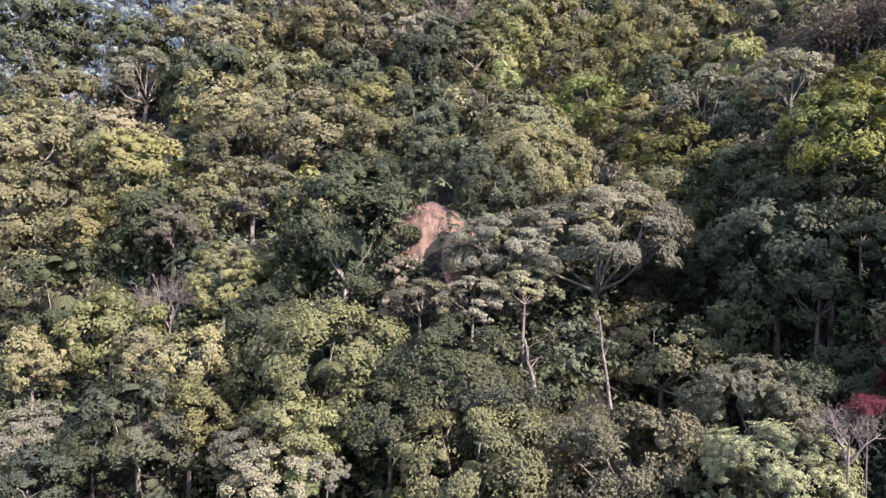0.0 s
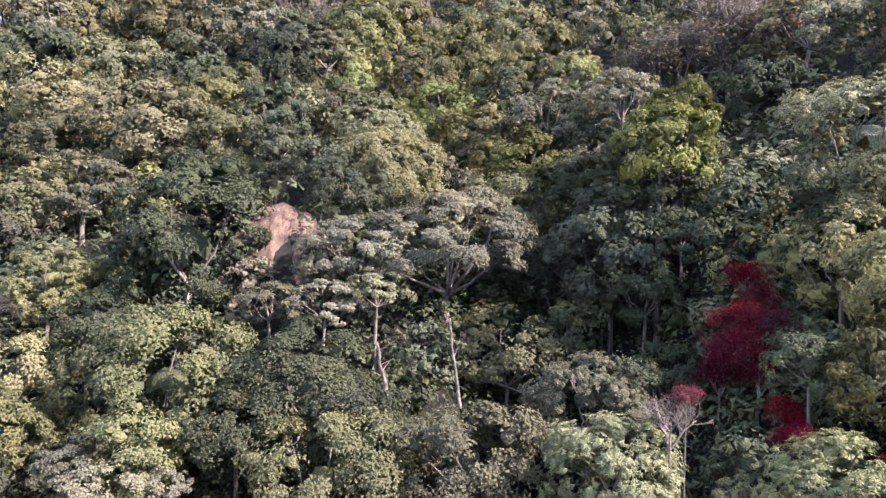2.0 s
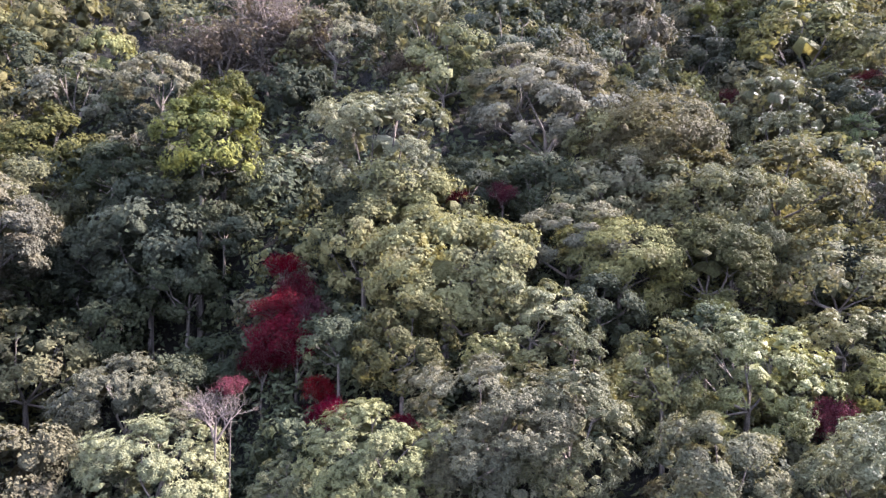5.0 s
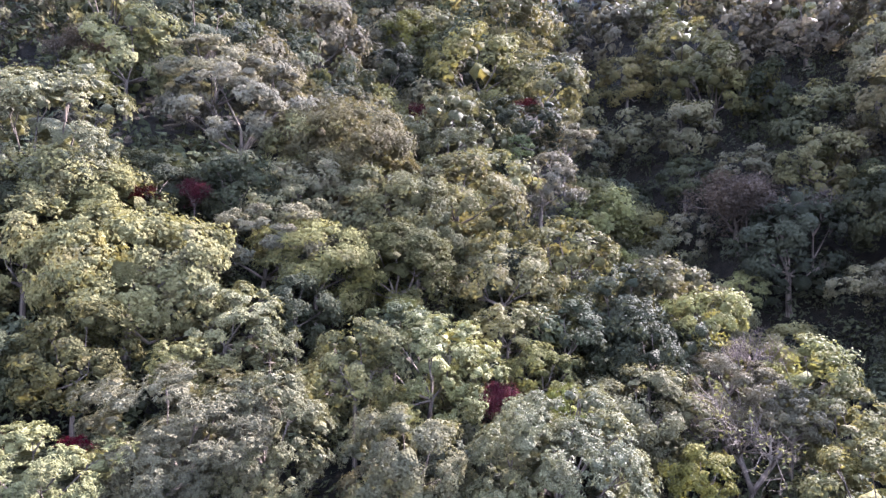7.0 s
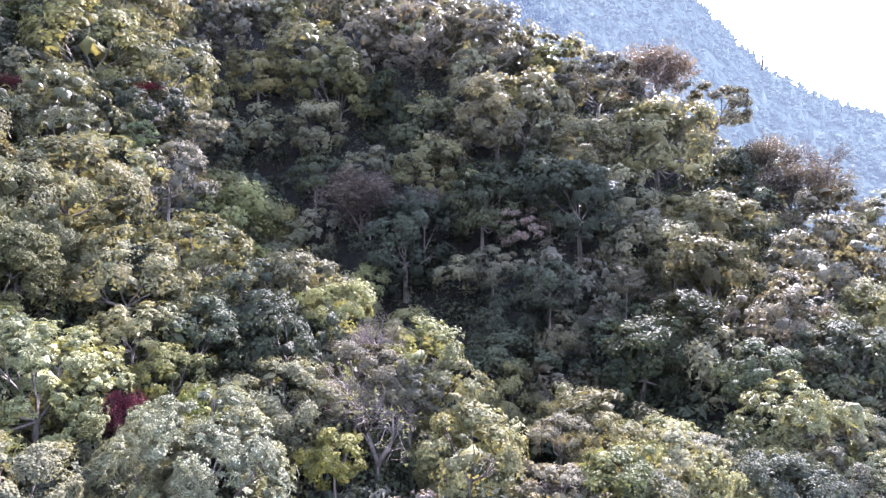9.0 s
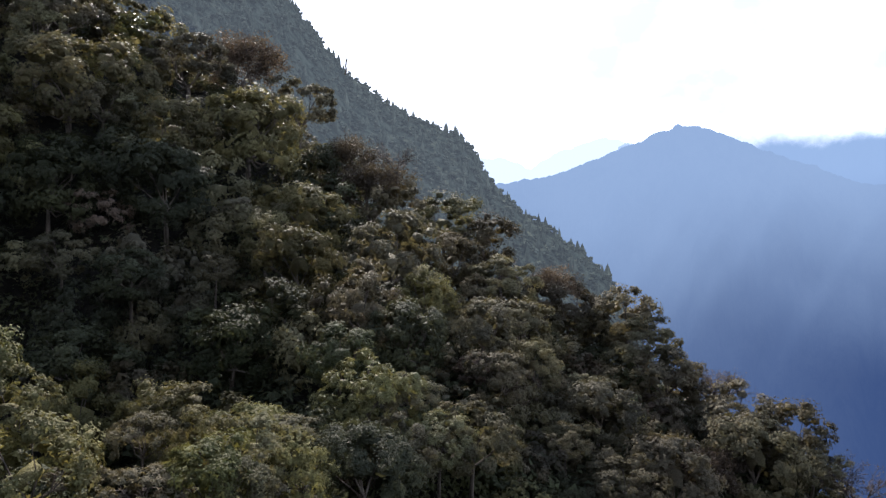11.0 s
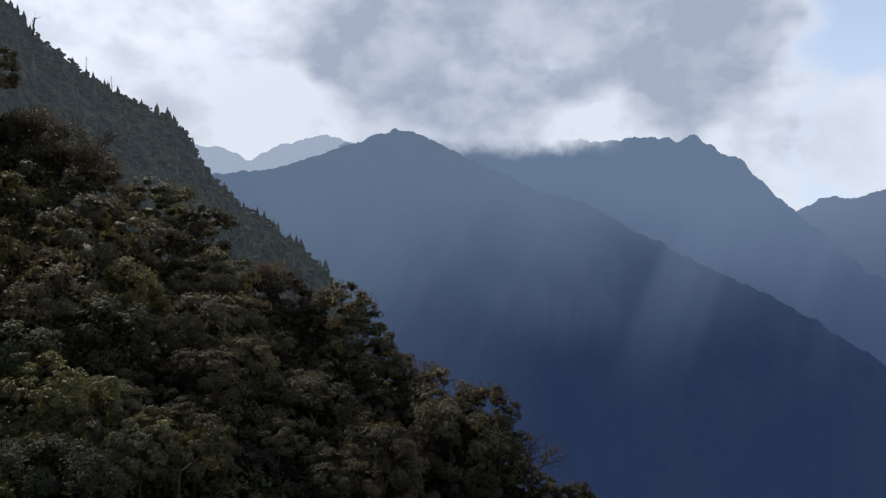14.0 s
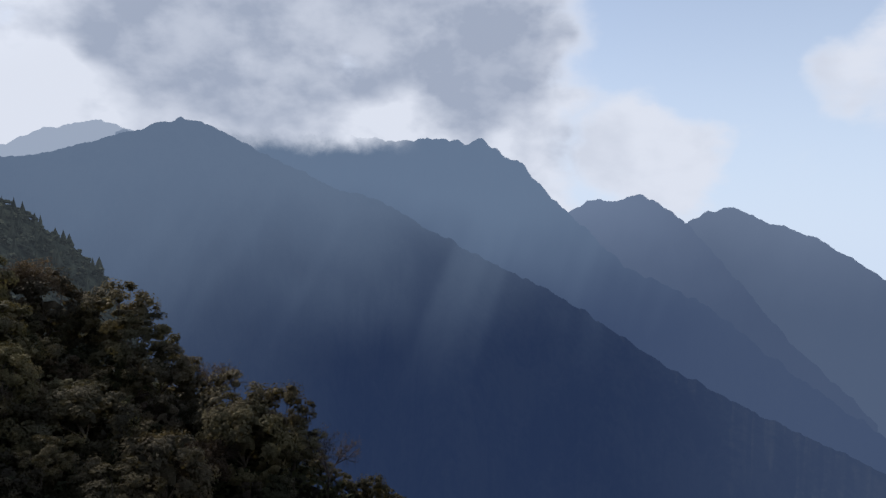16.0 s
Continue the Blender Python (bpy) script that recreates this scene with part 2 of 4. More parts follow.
slope(29, (6, -66), (23, -26), (29, -22), (36, -20), (45, -18), (53, -9), (60, 6), (78, 15), (110, 19), (200, 25), (500, 27), *FLOOR)
slope(34, (6, -66), (22, -25), (28, -19), (36, -12), (44, -5), (52, 3), (60, 10), (78, 16), (105, 20), (200, 26), (500, 28), *FLOOR)
slope(40, (6, -66), (21, -25), (27, -18), (37, -8), (46, 1), (54, 5), (60, 10), (76, 17), (100, 21), (200, 26), (500, 28), *FLOOR)
slope(52, (6, -66), (20, -25), (25, -19), (34, -10), (44, 0), (50, 3), (58, 9), (75, 17), (95, 22), (200, 27), (500, 28), *FLOOR)
slope(61, (6, -66), (20, -25), (25, -19), (34, -10), (46, -1), (56, 7), (74, 15), (90, 19), (120, 19), (200, 26), (500, 28), *FLOOR)
slope(66, (6, -66), (20, -25), (25, -20), (34, -10), (46, -1), (57, 7), (79, 15), (92, 16), (114, 13), (144, 19), (238, 26), (538, 28), *FLOOR)
slope(69.5, (6, -66), (20, -25), (25, -20), (34, -11), (46, -2), (57, 7), (66, 10.5), (82, 7), (101, 12), (133, 20), (238, 27), (538, 28), *FLOOR)
slope(77, (6, -66), (20, -26), (26, -20), (36, -11), (48, -3), (60, 6.5), (69, 3), (88, 8), (120, 17), (149, 22), (278, 27), (538, 28), *FLOOR)
slope(82, (6, -66), (21, -26), (27, -20), (38, -12), (50, -4), (60, 3.5), (69, -4), (88, 4), (111, 13), (133, 17), (160, 19), (338, 26), (538, 28), *FLOOR)
slope(84.5, (6, -66), (21, -26), (27, -20), (38, -12), (50, -4), (60, 3), (69, -8), (88, -2), (104, 7), (117, 9), (133, 6), (168, 14), (188, 20), (338, 26), (538, 28), *FLOOR)
slope(87, (6, -66), (22, -26), (28, -20), (40, -12), (52, -4), (60, 2.6), (72, -16), (98, -12), (120, 1), (143, 10), (172, 20), (338, 26), (538, 28), *FLOOR)
slope(91, (6, -66), (23, -26), (29, -20), (41, -12), (52, -5), (59, 0.2), (69, -20), (92, -13), (112, 0), (138, 10), (168, 20), (338, 26), (538, 28), *FLOOR)
slope(96, (6, -66), (24, -26), (30, -21), (42, -14), (54, -3.8), (62, -22), (82, -16), (104, -1), (133, 11), (164, 20), (338, 26), (538, 28), *FLOOR)
slope(101, (6, -66), (24, -27), (31, -21), (42, -15), (52, -7.1), (60, -22), (76, -16), (101, -1), (130, 11), (162, 20), (338, 25), (538, 28), *FLOOR)
slope(106, (6, -66), (24, -27), (31, -22), (42, -16), (50, -11.1), (58, -22), (72, -14), (98, 0), (127, 11), (159, 19), (338, 23), (538, 26), *FLOOR)
slope(112, (6, -66), (25, -27), (32, -22), (42, -17), (47, -13.5), (56, -21), (69, -12), (96, 1), (124, 11), (152, 17), (238, 14), (438, 20), (688, 25), *FLOOR)
slope(117, (6, -66), (26, -27), (33, -22), (45, -14.6), (54, -19), (68, -11), (96, 1), (124, 10), (149, 15), (238, 10), (438, 17), (688, 23), *FLOOR)
slope(122, (6, -66), (26, -27), (34, -22), (45, -15.5), (54, -17), (66, -10), (96, 0.5), (127, 9), (149, 12.3), (238, 6), (438, 13), (688, 21), (938, 15), *FLOOR)
slope(125.3, (6, -66), (27, -28), (36, -22), (44, -19), (54, -15), (66, -9), (96, 0), (126, 6), (144, 8.7), (218, 0), (438, 8), (688, 17), (938, 10), *FLOOR)
slope(127.7, (6, -66), (28, -28), (38, -23), (46, -19), (56, -14), (69, -8), (96, -1), (123, 5), (138, 7), (211, -2), (431, 5), (681, 14.0), (931, 8), *FLOOR)
slope(132.4, (6, -66), (30, -30), (40, -25), (48, -20), (58, -14), (71, -8), (97, -1), (126, 2.6), (189, -7), (399, 2), (669, 10.8), (919, 7), *FLOOR)
slope(137.7, (6, -67), (32, -32), (42, -26), (52, -19), (64, -12), (81, -6), (114, 0), (166, -11), (386, -2), (646, 8.6), (906, 3), *FLOOR)
slope(140, (6, -67), (33, -32), (43, -26), (54, -19), (66, -12), (82, -6.5), (108, -1.6), (160, -13), (380, -4), (620, 5.0), (900, -2), *FLOOR)
slope(142, (6, -67), (34, -33), (44, -26), (56, -19), (70, -12), (86, -7), (108, -2.8), (160, -15), (380, -6), (600, 3.1), (900, -5), *FLOOR)
slope(145.5, (6, -67), (36, -34), (46, -27), (60, -19), (74, -13), (90, -8.5), (106, -4.8), (160, -18), (380, -9), (580, 0.9), (900, -8), *FLOOR)
slope(149.1, (6, -67), (37, -35), (48, -28), (62, -20), (78, -13.5), (104, -6.2), (160, -20), (380, -12), (570, -2.4), (900, -10), *FLOOR)
slope(152.7, (6, -67), (38, -36), (50, -29), (64, -21), (80, -15), (100, -8.4), (160, -23), (380, -16), (560, -9.5), (900, -12), *FLOOR)
slope(158, (6, -67), (40, -37), (52, -31), (66, -24), (80, -17), (96, -10.6), (160, -28), (380, -23), (560, -19), (900, -17), *FLOOR)
slope(162, (6, -68), (40, -38), (54, -32), (70, -23), (91, -13.0), (160, -32), (380, -27), (600, -23), *FLOOR)
slope(166.8, (6, -69), (40, -40), (55, -34), (72, -26), (88, -16.0), (160, -36), (390, -29), *FLOOR)
slope(171, (6, -70), (40, -42), (56, -37), (72, -28), (84, -18.6), (160, -40), (400, -31), *FLOOR)
slope(173.5, (6, -70), (40, -43), (56, -37), (72, -28), (82, -20.3), (160, -41), (400, -32), *FLOOR)
slope(176, (6, -71), (40, -45), (58, -38), (70, -31), (79, -26), (160, -42), (400, -33), *FLOOR)
slope(180, (6, -72), (40, -48), (80, -45), (200, -42), (500, -34), *FLOOR)
BEARINGS, HEIGHTS = np.array(BEARINGS), np.array(HEIGHTS)


def canopy(x, y):
    """Height of the canopy over the point (x, y)."""
    r = math.hypot(x, y)
    az = math.degrees(math.atan2(x, y))
    k = min(max(int(np.searchsorted(BEARINGS, az)) - 1, 0), len(BEARINGS) - 2)
    f = (az - BEARINGS[k]) / (BEARINGS[k + 1] - BEARINGS[k])
    i = min(max(int(np.searchsorted(RINGS, r)) - 1, 0), len(RINGS) - 2)
    g = min(max((r - RINGS[i]) / (RINGS[i + 1] - RINGS[i]), 0.0), 1.0)
    row = HEIGHTS[k, i:i + 2] * (1 - f) + HEIGHTS[k + 1, i:i + 2] * f
    return EYE + float(row[0] * (1 - g) + row[1] * g)


SLIP = (-1.4, 60.4)     # a swell of the slope with a landslip on it


def ground(x, y):
    """Height of the soil at (x, y)."""
    r = math.hypot(x, y)
    rough = noise.noise((x * 0.07, y * 0.07, 0.0)) * 1.6 + noise.noise((x * 0.25, y * 0.25, 3.0)) * 0.5
    far = noise.fractal((x * 0.012, y * 0.012, 1.7), 1.0, 2.0, 4) * min(max((r - 140) / 60, 0.0), 5.0)
    swell = 6.7 * math.exp(-(x - SLIP[0]) ** 2 / 36.0 - (y - SLIP[1]) ** 2 / 20.0)
    # the far side of the gully carries taller trees
    tall = 3.5 * min(max((x - 58) / 14, 0.0), 1.0)
    return canopy(x, y) - CANOPY - tall + rough + far + swell


def mesh(name, verts, faces, mats, smooth=False):
    me = bpy.data.meshes.new(name)
    me.from_pydata([tuple(v) for v in verts], [], [tuple(f) for f in faces])
    for m in mats:
        me.materials.append(m)
    if smooth:
        me.polygons.foreach_set("use_smooth", [True] * len(me.polygons))
    me.update()
    return me


def build_ground():
    azs = np.arange(-180, 180, 1.5)
    verts, faces = [(0.0, 0.0, ground(0.01, 0.01))], []
    for r in RINGS:
        for az in azs:
            x, y = r * math.sin(radians(az)), r * math.cos(radians(az))
            verts.append((x, y, ground(x, y)))
    n = len(azs)
    for j in range(n):
        faces.append((0, 1 + (j + 1) % n, 1 + j))
    for i in range(len(RINGS) - 1):
        a, b = 1 + i * n, 1 + (i + 1) * n
        for j in range(n):
            k = (j + 1) % n
            faces.append((a + j, a + k, b + k, b + j))
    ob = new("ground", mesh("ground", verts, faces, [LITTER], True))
    return tagged(ob, "steep forest floor of dark leaf litter falling to a deep valley", "ground", kind="structure")


build_ground()

# ---- far mountains ----


def mountain(label, dist, air, low_air, share, crest, depth=0.45, rugged=1.0, seed=0.0, painted_shafts=0.0, cloudy=0.0):
    """A ridge at that distance whose crest passes through (bearing, degrees above the horizon)."""
    az0, az1 = crest[0][0], crest[-1][0]
    azs = np.linspace(az0, az1, int((az1 - az0) * 9) + 1)
    els = np.interp(azs, [c[0] for c in crest], [c[1] for c in crest])
    verts, faces, rows = [], [], 26
    for j, (az, el) in enumerate(zip(azs, els)):
        el += rugged * 0.25 * noise.fractal((az * 0.9, seed, 0.0), 0.9, 2.1, 6)
        el += rugged * 0.05 * noise.noise((az * 13.0, seed, 5.0))
        top = dist * math.tan(radians(el))
        for i in range(rows):
            f = i / (rows - 1)
            gully = noise.ridged_multi_fractal((az * 0.16 + f * 0.5, f * 1.3, seed), 0.9, 2.0, 5, 1.0, 2.0) - 1.0
            r = dist * (1 - depth * f ** 0.9) + gully * dist * 0.042 * min(1, 4 * f)
            z = top + (-max(700, 0.52 * dist) - top) * f ** 1.05
            verts.append((r * math.sin(radians(az)), r * math.cos(radians(az)), EYE + z))
    for j in range(len(azs) - 1):
        for i in range(rows - 1):
            a, b = j * rows + i, (j + 1) * rows + i
            faces.append((a, a + 1, b + 1, b))
    # blue haze and sunbeams are emitted by this skin itself
    skin = distance("haze_painted_mountainside", (0.004, 0.007, 0.010), (0.065, 0.070, 0.058), air, low_air, share, 0.006, painted_shafts=painted_shafts, cloudy=cloudy)
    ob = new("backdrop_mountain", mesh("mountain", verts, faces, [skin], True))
    return tagged(ob, label, "mountain", kind="structure")


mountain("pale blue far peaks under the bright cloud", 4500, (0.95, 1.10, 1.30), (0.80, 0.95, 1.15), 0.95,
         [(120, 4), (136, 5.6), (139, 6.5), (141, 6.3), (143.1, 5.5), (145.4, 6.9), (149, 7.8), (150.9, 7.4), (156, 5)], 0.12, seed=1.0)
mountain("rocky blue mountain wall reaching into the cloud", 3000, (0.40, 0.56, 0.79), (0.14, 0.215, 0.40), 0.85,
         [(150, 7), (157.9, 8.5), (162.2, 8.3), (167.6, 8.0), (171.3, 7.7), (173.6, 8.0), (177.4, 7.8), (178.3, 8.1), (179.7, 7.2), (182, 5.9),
          (184.2, 3.5), (185.6, 2.3), (190, -1.8), (196.4, -4.6), (202.5, -9.2), (212, -15)], 0.12, rugged=1.4, seed=2.0, painted_shafts=0.4, cloudy=455.0)
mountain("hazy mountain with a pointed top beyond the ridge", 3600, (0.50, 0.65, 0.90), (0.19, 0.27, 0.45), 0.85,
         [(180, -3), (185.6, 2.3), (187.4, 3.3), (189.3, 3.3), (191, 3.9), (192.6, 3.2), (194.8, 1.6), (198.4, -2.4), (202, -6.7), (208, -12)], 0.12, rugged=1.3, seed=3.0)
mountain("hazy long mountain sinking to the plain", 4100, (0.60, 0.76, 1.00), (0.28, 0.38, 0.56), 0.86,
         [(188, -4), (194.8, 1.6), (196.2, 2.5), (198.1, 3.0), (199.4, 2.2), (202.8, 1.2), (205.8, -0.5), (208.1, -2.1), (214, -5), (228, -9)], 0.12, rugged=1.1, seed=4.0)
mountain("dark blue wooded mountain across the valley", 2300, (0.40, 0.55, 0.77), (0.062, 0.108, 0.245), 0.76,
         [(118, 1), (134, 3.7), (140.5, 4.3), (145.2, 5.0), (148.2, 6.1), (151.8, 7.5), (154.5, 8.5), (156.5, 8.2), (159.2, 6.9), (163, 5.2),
          (166.8, 3.6), (170, 2.9), (174.3, 0.6), (179.1, -1.8), (185.6, -4.8), (193.7, -9.6), (200.7, -12.6), (208.6, -15.2), (220, -19)], 0.42, seed=5.0, painted_shafts=0.5)

# ---- trees: shapes of a crown of radius 1, at three finenesses ----


def unit(v):
    return v / np.maximum(np.linalg.norm(v, axis=-1, keepdims=True), 1e-9)


ICO = [(-1, 1.618, 0), (1, 1.618, 0), (-1, -1.618, 0), (1, -1.618, 0), (0, -1, 1.618), (0, 1, 1.618),
       (0, -1, -1.618), (0, 1, -1.618), (1.618, 0, -1), (1.618, 0, 1), (-1.618, 0, -1), (-1.618, 0, 1)]
ICO_FACES = [(0, 11, 5), (0, 5, 1), (0, 1, 7), (0, 7, 10), (0, 10, 11), (1, 5, 9), (5, 11, 4), (11, 10, 2), (10, 7, 6), (7, 1, 8),
             (3, 9, 4), (3, 4, 2), (3, 2, 6), (3, 6, 8), (3, 8, 9), (4, 9, 5), (2, 4, 11), (6, 2, 10), (8, 6, 7), (9, 8, 1)]
ICO = unit(np.array(ICO, float))
ICO_FACES = np.array(ICO_FACES)
# height of a crown over its width, how flat its clumps are, and how far down its sides they reach
HIGH = {"dome": 0.86, "tall": 1.3, "pads": 0.85, "open": 0.72}
SQUASH = {"dome": 0.78, "tall": 0.9, "pads": 0.8, "open": 0.62}
LOWEST = {"dome": -0.86, "tall": -0.88, "pads": -0.86, "open": -0.58}


def clump_plan(rng, style, count):
    """Where the boughs' leaf clumps lie on the dome of a crown, and how wide they are."""
    spots, sizes = [], []
    mean = 1.80 / math.sqrt(count) * (0.86 if style == "open" else 1.0)
    gap = 0.62
    while len(spots) < count:
        d = unit(rng.normal(size=3))
        if d[2] < LOWEST[style]:
            continue
        reach = rng.uniform(0.7, 0.86) if rng.random() < 0.88 else rng.uniform(0.4, 0.65)
        p = d * reach * np.array((1, 1, HIGH[style]))
        p[2] += 0.12 * math.sin(3 * math.atan2(d[1], d[0]) + count) * (1 - abs(d[2]))
        p[2] *= 1.3 if p[2] < 0 else 1.0
        size = mean * rng.uniform(0.66, 1.3)
        gap *= 0.995
        if all(np.linalg.norm(p - q) > gap * (size + s) for q, s in zip(spots, sizes)):
            spots.append(p)
            sizes.append(size)
    return np.array(spots), np.array(sizes)


def leaf_faces(rng, spots, sizes, per, length, style):
    """Corner points of each leaf: on the outer skins of the clumps, singly (3 corners) or in rosettes (4 corners)."""
    n = len(spots) * per
    which = np.repeat(np.arange(len(spots)), per)
    out = unit(spots + np.array((0, 0, 0.25)))[which]
    d = unit(rng.normal(size=(n, 3)))
    inward = (d * out).sum(1)
    d = np.where((inward < -0.3)[:, None], d - 2 * inward[:, None] * out, d)
    squash = np.array((1, 1, SQUASH[style]))
    lumps = 1 + 0.17 * np.sin(d[:, 0] * 5 + which * 1.7) * np.sin(d[:, 1] * 5 + which * 2.3) + 0.1 * np.sin(d[:, 2] * 9 + which)
    depth = np.where(rng.random(n) < 0.8, rng.uniform(0.9, 1.08, n), rng.uniform(0.74, 0.94, n))
    base = spots[which] + d * squash * (sizes[which] * depth * lumps)[:, None]
    if style == "pads":
        # rosettes: a whorl of six leaves round a shoot
        m = n // 6
        base, d = np.repeat(base[:m * 6:6], 6, axis=0), np.repeat(d[:m * 6:6], 6, axis=0)
        n = m * 6
        axis = unit(d * 0.4 + unit(base) * 0.4 + np.array((0, 0, 0.5)) + np.repeat(rng.normal(size=(m, 3)), 6, axis=0) * 0.15)
        turn = np.tile(np.arange(6) * math.pi / 3, m) + np.repeat(rng.uniform(0, 1, m), 6)
        a0 = unit(np.cross(axis, np.array((0.3, 0.9, 0.1))))
        b0 = np.cross(axis, a0)
        along = unit(a0 * np.cos(turn)[:, None] + b0 * np.sin(turn)[:, None] + axis * rng.uniform(-0.5, 0.25, (n, 1)))
        norm = unit(axis + along * 0.25)
        wide, long = 0.36, length * rng.uniform(0.8, 1.2, n)
    else:
        dome = unit(base + np.array((0, 0, 0.1)))
        norm = unit(dome * 0.6 + d * 0.45 + np.array((0, 0, 0.22)) + rng.normal(size=(n, 3)) * 0.3)
        along = unit(np.cross(norm, unit(rng.normal(size=(n, 3)))))
        wide, long = 0.72, length * rng.uniform(0.65, 1.3, n)
    across = unit(np.cross(along, norm))
    norm = np.cross(across, along)
    half = across * (wide * 0.5 * long)[:, None]
    tip = base + along * long[:, None] - norm * (0.12 * long)[:, None]
    if style == "pads":
        mid = base + along * (0.5 * long)[:, None] + norm * (0.05 * long)[:, None]
        return np.stack([base, mid + half, tip, mid - half], 1).reshape(-1, 3), 4
    return np.stack([base + half, tip, base - half], 1).reshape(-1, 3), 3


def crown_mesh(name, seed, style, boughs, twigs, per, length, dense):
    """A crown: boughs on a dome, each a cluster of small leafy lumps, with leaves standing off their skins."""
    rng = np.random.default_rng(seed)
    spots, sizes = clump_plan(rng, style, boughs)
    squash = np.array((1, 1, SQUASH[style]))
    which = np.repeat(np.arange(boughs), twigs)
    out = unit(spots + np.array((0, 0, 0.2)))[which]
    d = unit(unit(rng.normal(size=(len(which), 3))) + out * 0.75 + np.array((0, 0, 0.3)))
    tufts = spots[which] + d * squash * (sizes[which] * rng.uniform(0.6, 0.85, len(which)))[:, None]
    wide = sizes[which] * rng.uniform(0.40, 0.66, len(which)) * (0.85 if style == "open" else 1.0)
    leaves, corners = leaf_faces(rng, tufts, wide, per, length, style)
    faces = np.arange(len(leaves)).reshape(-1, corners).tolist()
    # the dense twigs and inner leaves of each lump, of each bough and of the heart of the crown
    heart = [(0.0, 0.0, 0.0)] if style != "open" else []
    mids = np.concatenate([tufts, spots] + ([np.array(heart)] if heart else []))
    radii = dense * np.concatenate([wide, sizes * (0.6 if style == "open" else 0.72), np.full(len(heart), 0.6)])
    ball = mids[:, None, :] + ICO[None] * squash * (radii[:, None] * rng.uniform(0.6, 1.25, (len(mids), 12)))[:, :, None]
    face_mid = ball[:, ICO_FACES].mean(2) - mids[:, None, :]
    away = unit(mids + np.array((0, 0, 0.15)))
    keep = (unit(face_mid) * away[:, None, :]).sum(2) > -0.45
    shells = (ICO_FACES[None] + (np.arange(len(mids)) * 12)[:, None, None])[keep] + len(leaves)
    soft = [False] * len(faces) + [True] * len(shells)
    faces += shells.tolist()
    verts = np.concatenate([leaves, ball.reshape(-1, 3)])
    me = mesh(name, verts.tolist(), faces, [LEAVES["green"]])
    me.polygons.foreach_set("use_smooth", soft)
    return me, spots, verts, faces, soft


def tube(verts, faces, a, b, ra, rb, sides=4):
    """A tapered stick from a to b."""
    a, b = Vector(a), Vector(b)
    turn = (b - a).to_track_quat("Z", "Y")
    at = len(verts)
    for centre, radius in ((a, ra), (b, rb)):
        for k in range(sides):
            w = 2 * math.pi * k / sides
            verts.append(centre + turn @ Vector((math.cos(w) * radius, math.sin(w) * radius, 0)))
    for k in range(sides):
        j = (k + 1) % sides
        faces.append((at + k, at + j, at + sides + j, at + sides + k))


def limb_mesh(name, seed, spots, most):
    """Crooked limbs from the top of the trunk to the clumps."""
    rng = random.Random(seed)
    verts, faces = [], []
    root = Vector((0, 0, -0.5))
    for p in list(spots)[:most]:
        p = Vector(p)
        knee = root.lerp(p, 0.45) + Vector((rng.uniform(-.12, .12), rng.uniform(-.12, .12), rng.uniform(-.15, .02)))
        tube(verts, faces, root, knee, 0.026, 0.017)
        tube(verts, faces, knee, p * 0.9, 0.017, 0.006)
        for _ in range(3):
            q = p + Vector((rng.gauss(0, 1), rng.gauss(0, 1), rng.uniform(0, 1))).normalized() * 0.16
            tube(verts, faces, knee.lerp(p, rng.uniform(0.4, 0.9)), q, 0.012, 0.004, 3)
    return mesh(name, verts, faces, [BARK], True)


def trunk_mesh(name, seed):
    """A tapering, slightly bent trunk, 1 high below the origin, with a flared foot."""
    rng = random.Random(seed)
    verts, faces, sides, rows = [], [], 7, 6
    bx, by = rng.uniform(-0.5, 0.5), rng.uniform(-0.5, 0.5)
    for i in range(rows):
        f = i / (rows - 1)
        radius = 0.5 * (1.25 - 0.55 * f + 0.5 * max(0, 0.2 - f) * 3)
        for k in range(sides):
            w = 2 * math.pi * k / sides
            verts.append((bx * math.sin(f * 3.14) + math.cos(w) * radius * rng.uniform(0.9, 1.1),
                          by * math.sin(f * 3.14) + math.sin(w) * radius * rng.uniform(0.9, 1.1), f - 1))
    for i in range(rows - 1):
        for k in range(sides):
            j = (k + 1) % sides
            faces.append((i * sides + k, i * sides + j, (i + 1) * sides + j, (i + 1) * sides + k))
    return mesh(name, verts, faces, [BARK], True)


def bare_mesh(name, seed, skin, levels=4):
    """A leafless crown: limbs forking into fine twigs."""
    rng = random.Random(seed)
    verts, faces, tips = [], [], []

    def fork(a, way, length, radius, level):
        b = a + way * length
        tube(verts, faces, a, b, radius, radius * 0.6, 4 if level > 2 else 3)
        if level < 2:
            tips.append(b)
        if not level:
            return
        for _ in range(4 if level > 1 else 3):
            turn = (way + Vector((rng.gauss(0, 1), rng.gauss(0, 1), rng.gauss(0.15, 0.8))) * 0.62).normalized()
            fork(a.lerp(b, rng.uniform(0.55, 1.0)), turn, length * rng.uniform(0.55, 0.85), radius * 0.55, level - 1)

    for k in range(3):
        w = 2.1 * k + rng.uniform(-0.4, 0.4)
        fork(Vector((0, 0, -0.8)), Vector((math.cos(w) * 0.5, math.sin(w) * 0.5, 0.8)).normalized(), 0.62, 0.034, levels)
    return mesh(name, verts, faces, [skin], True), tips


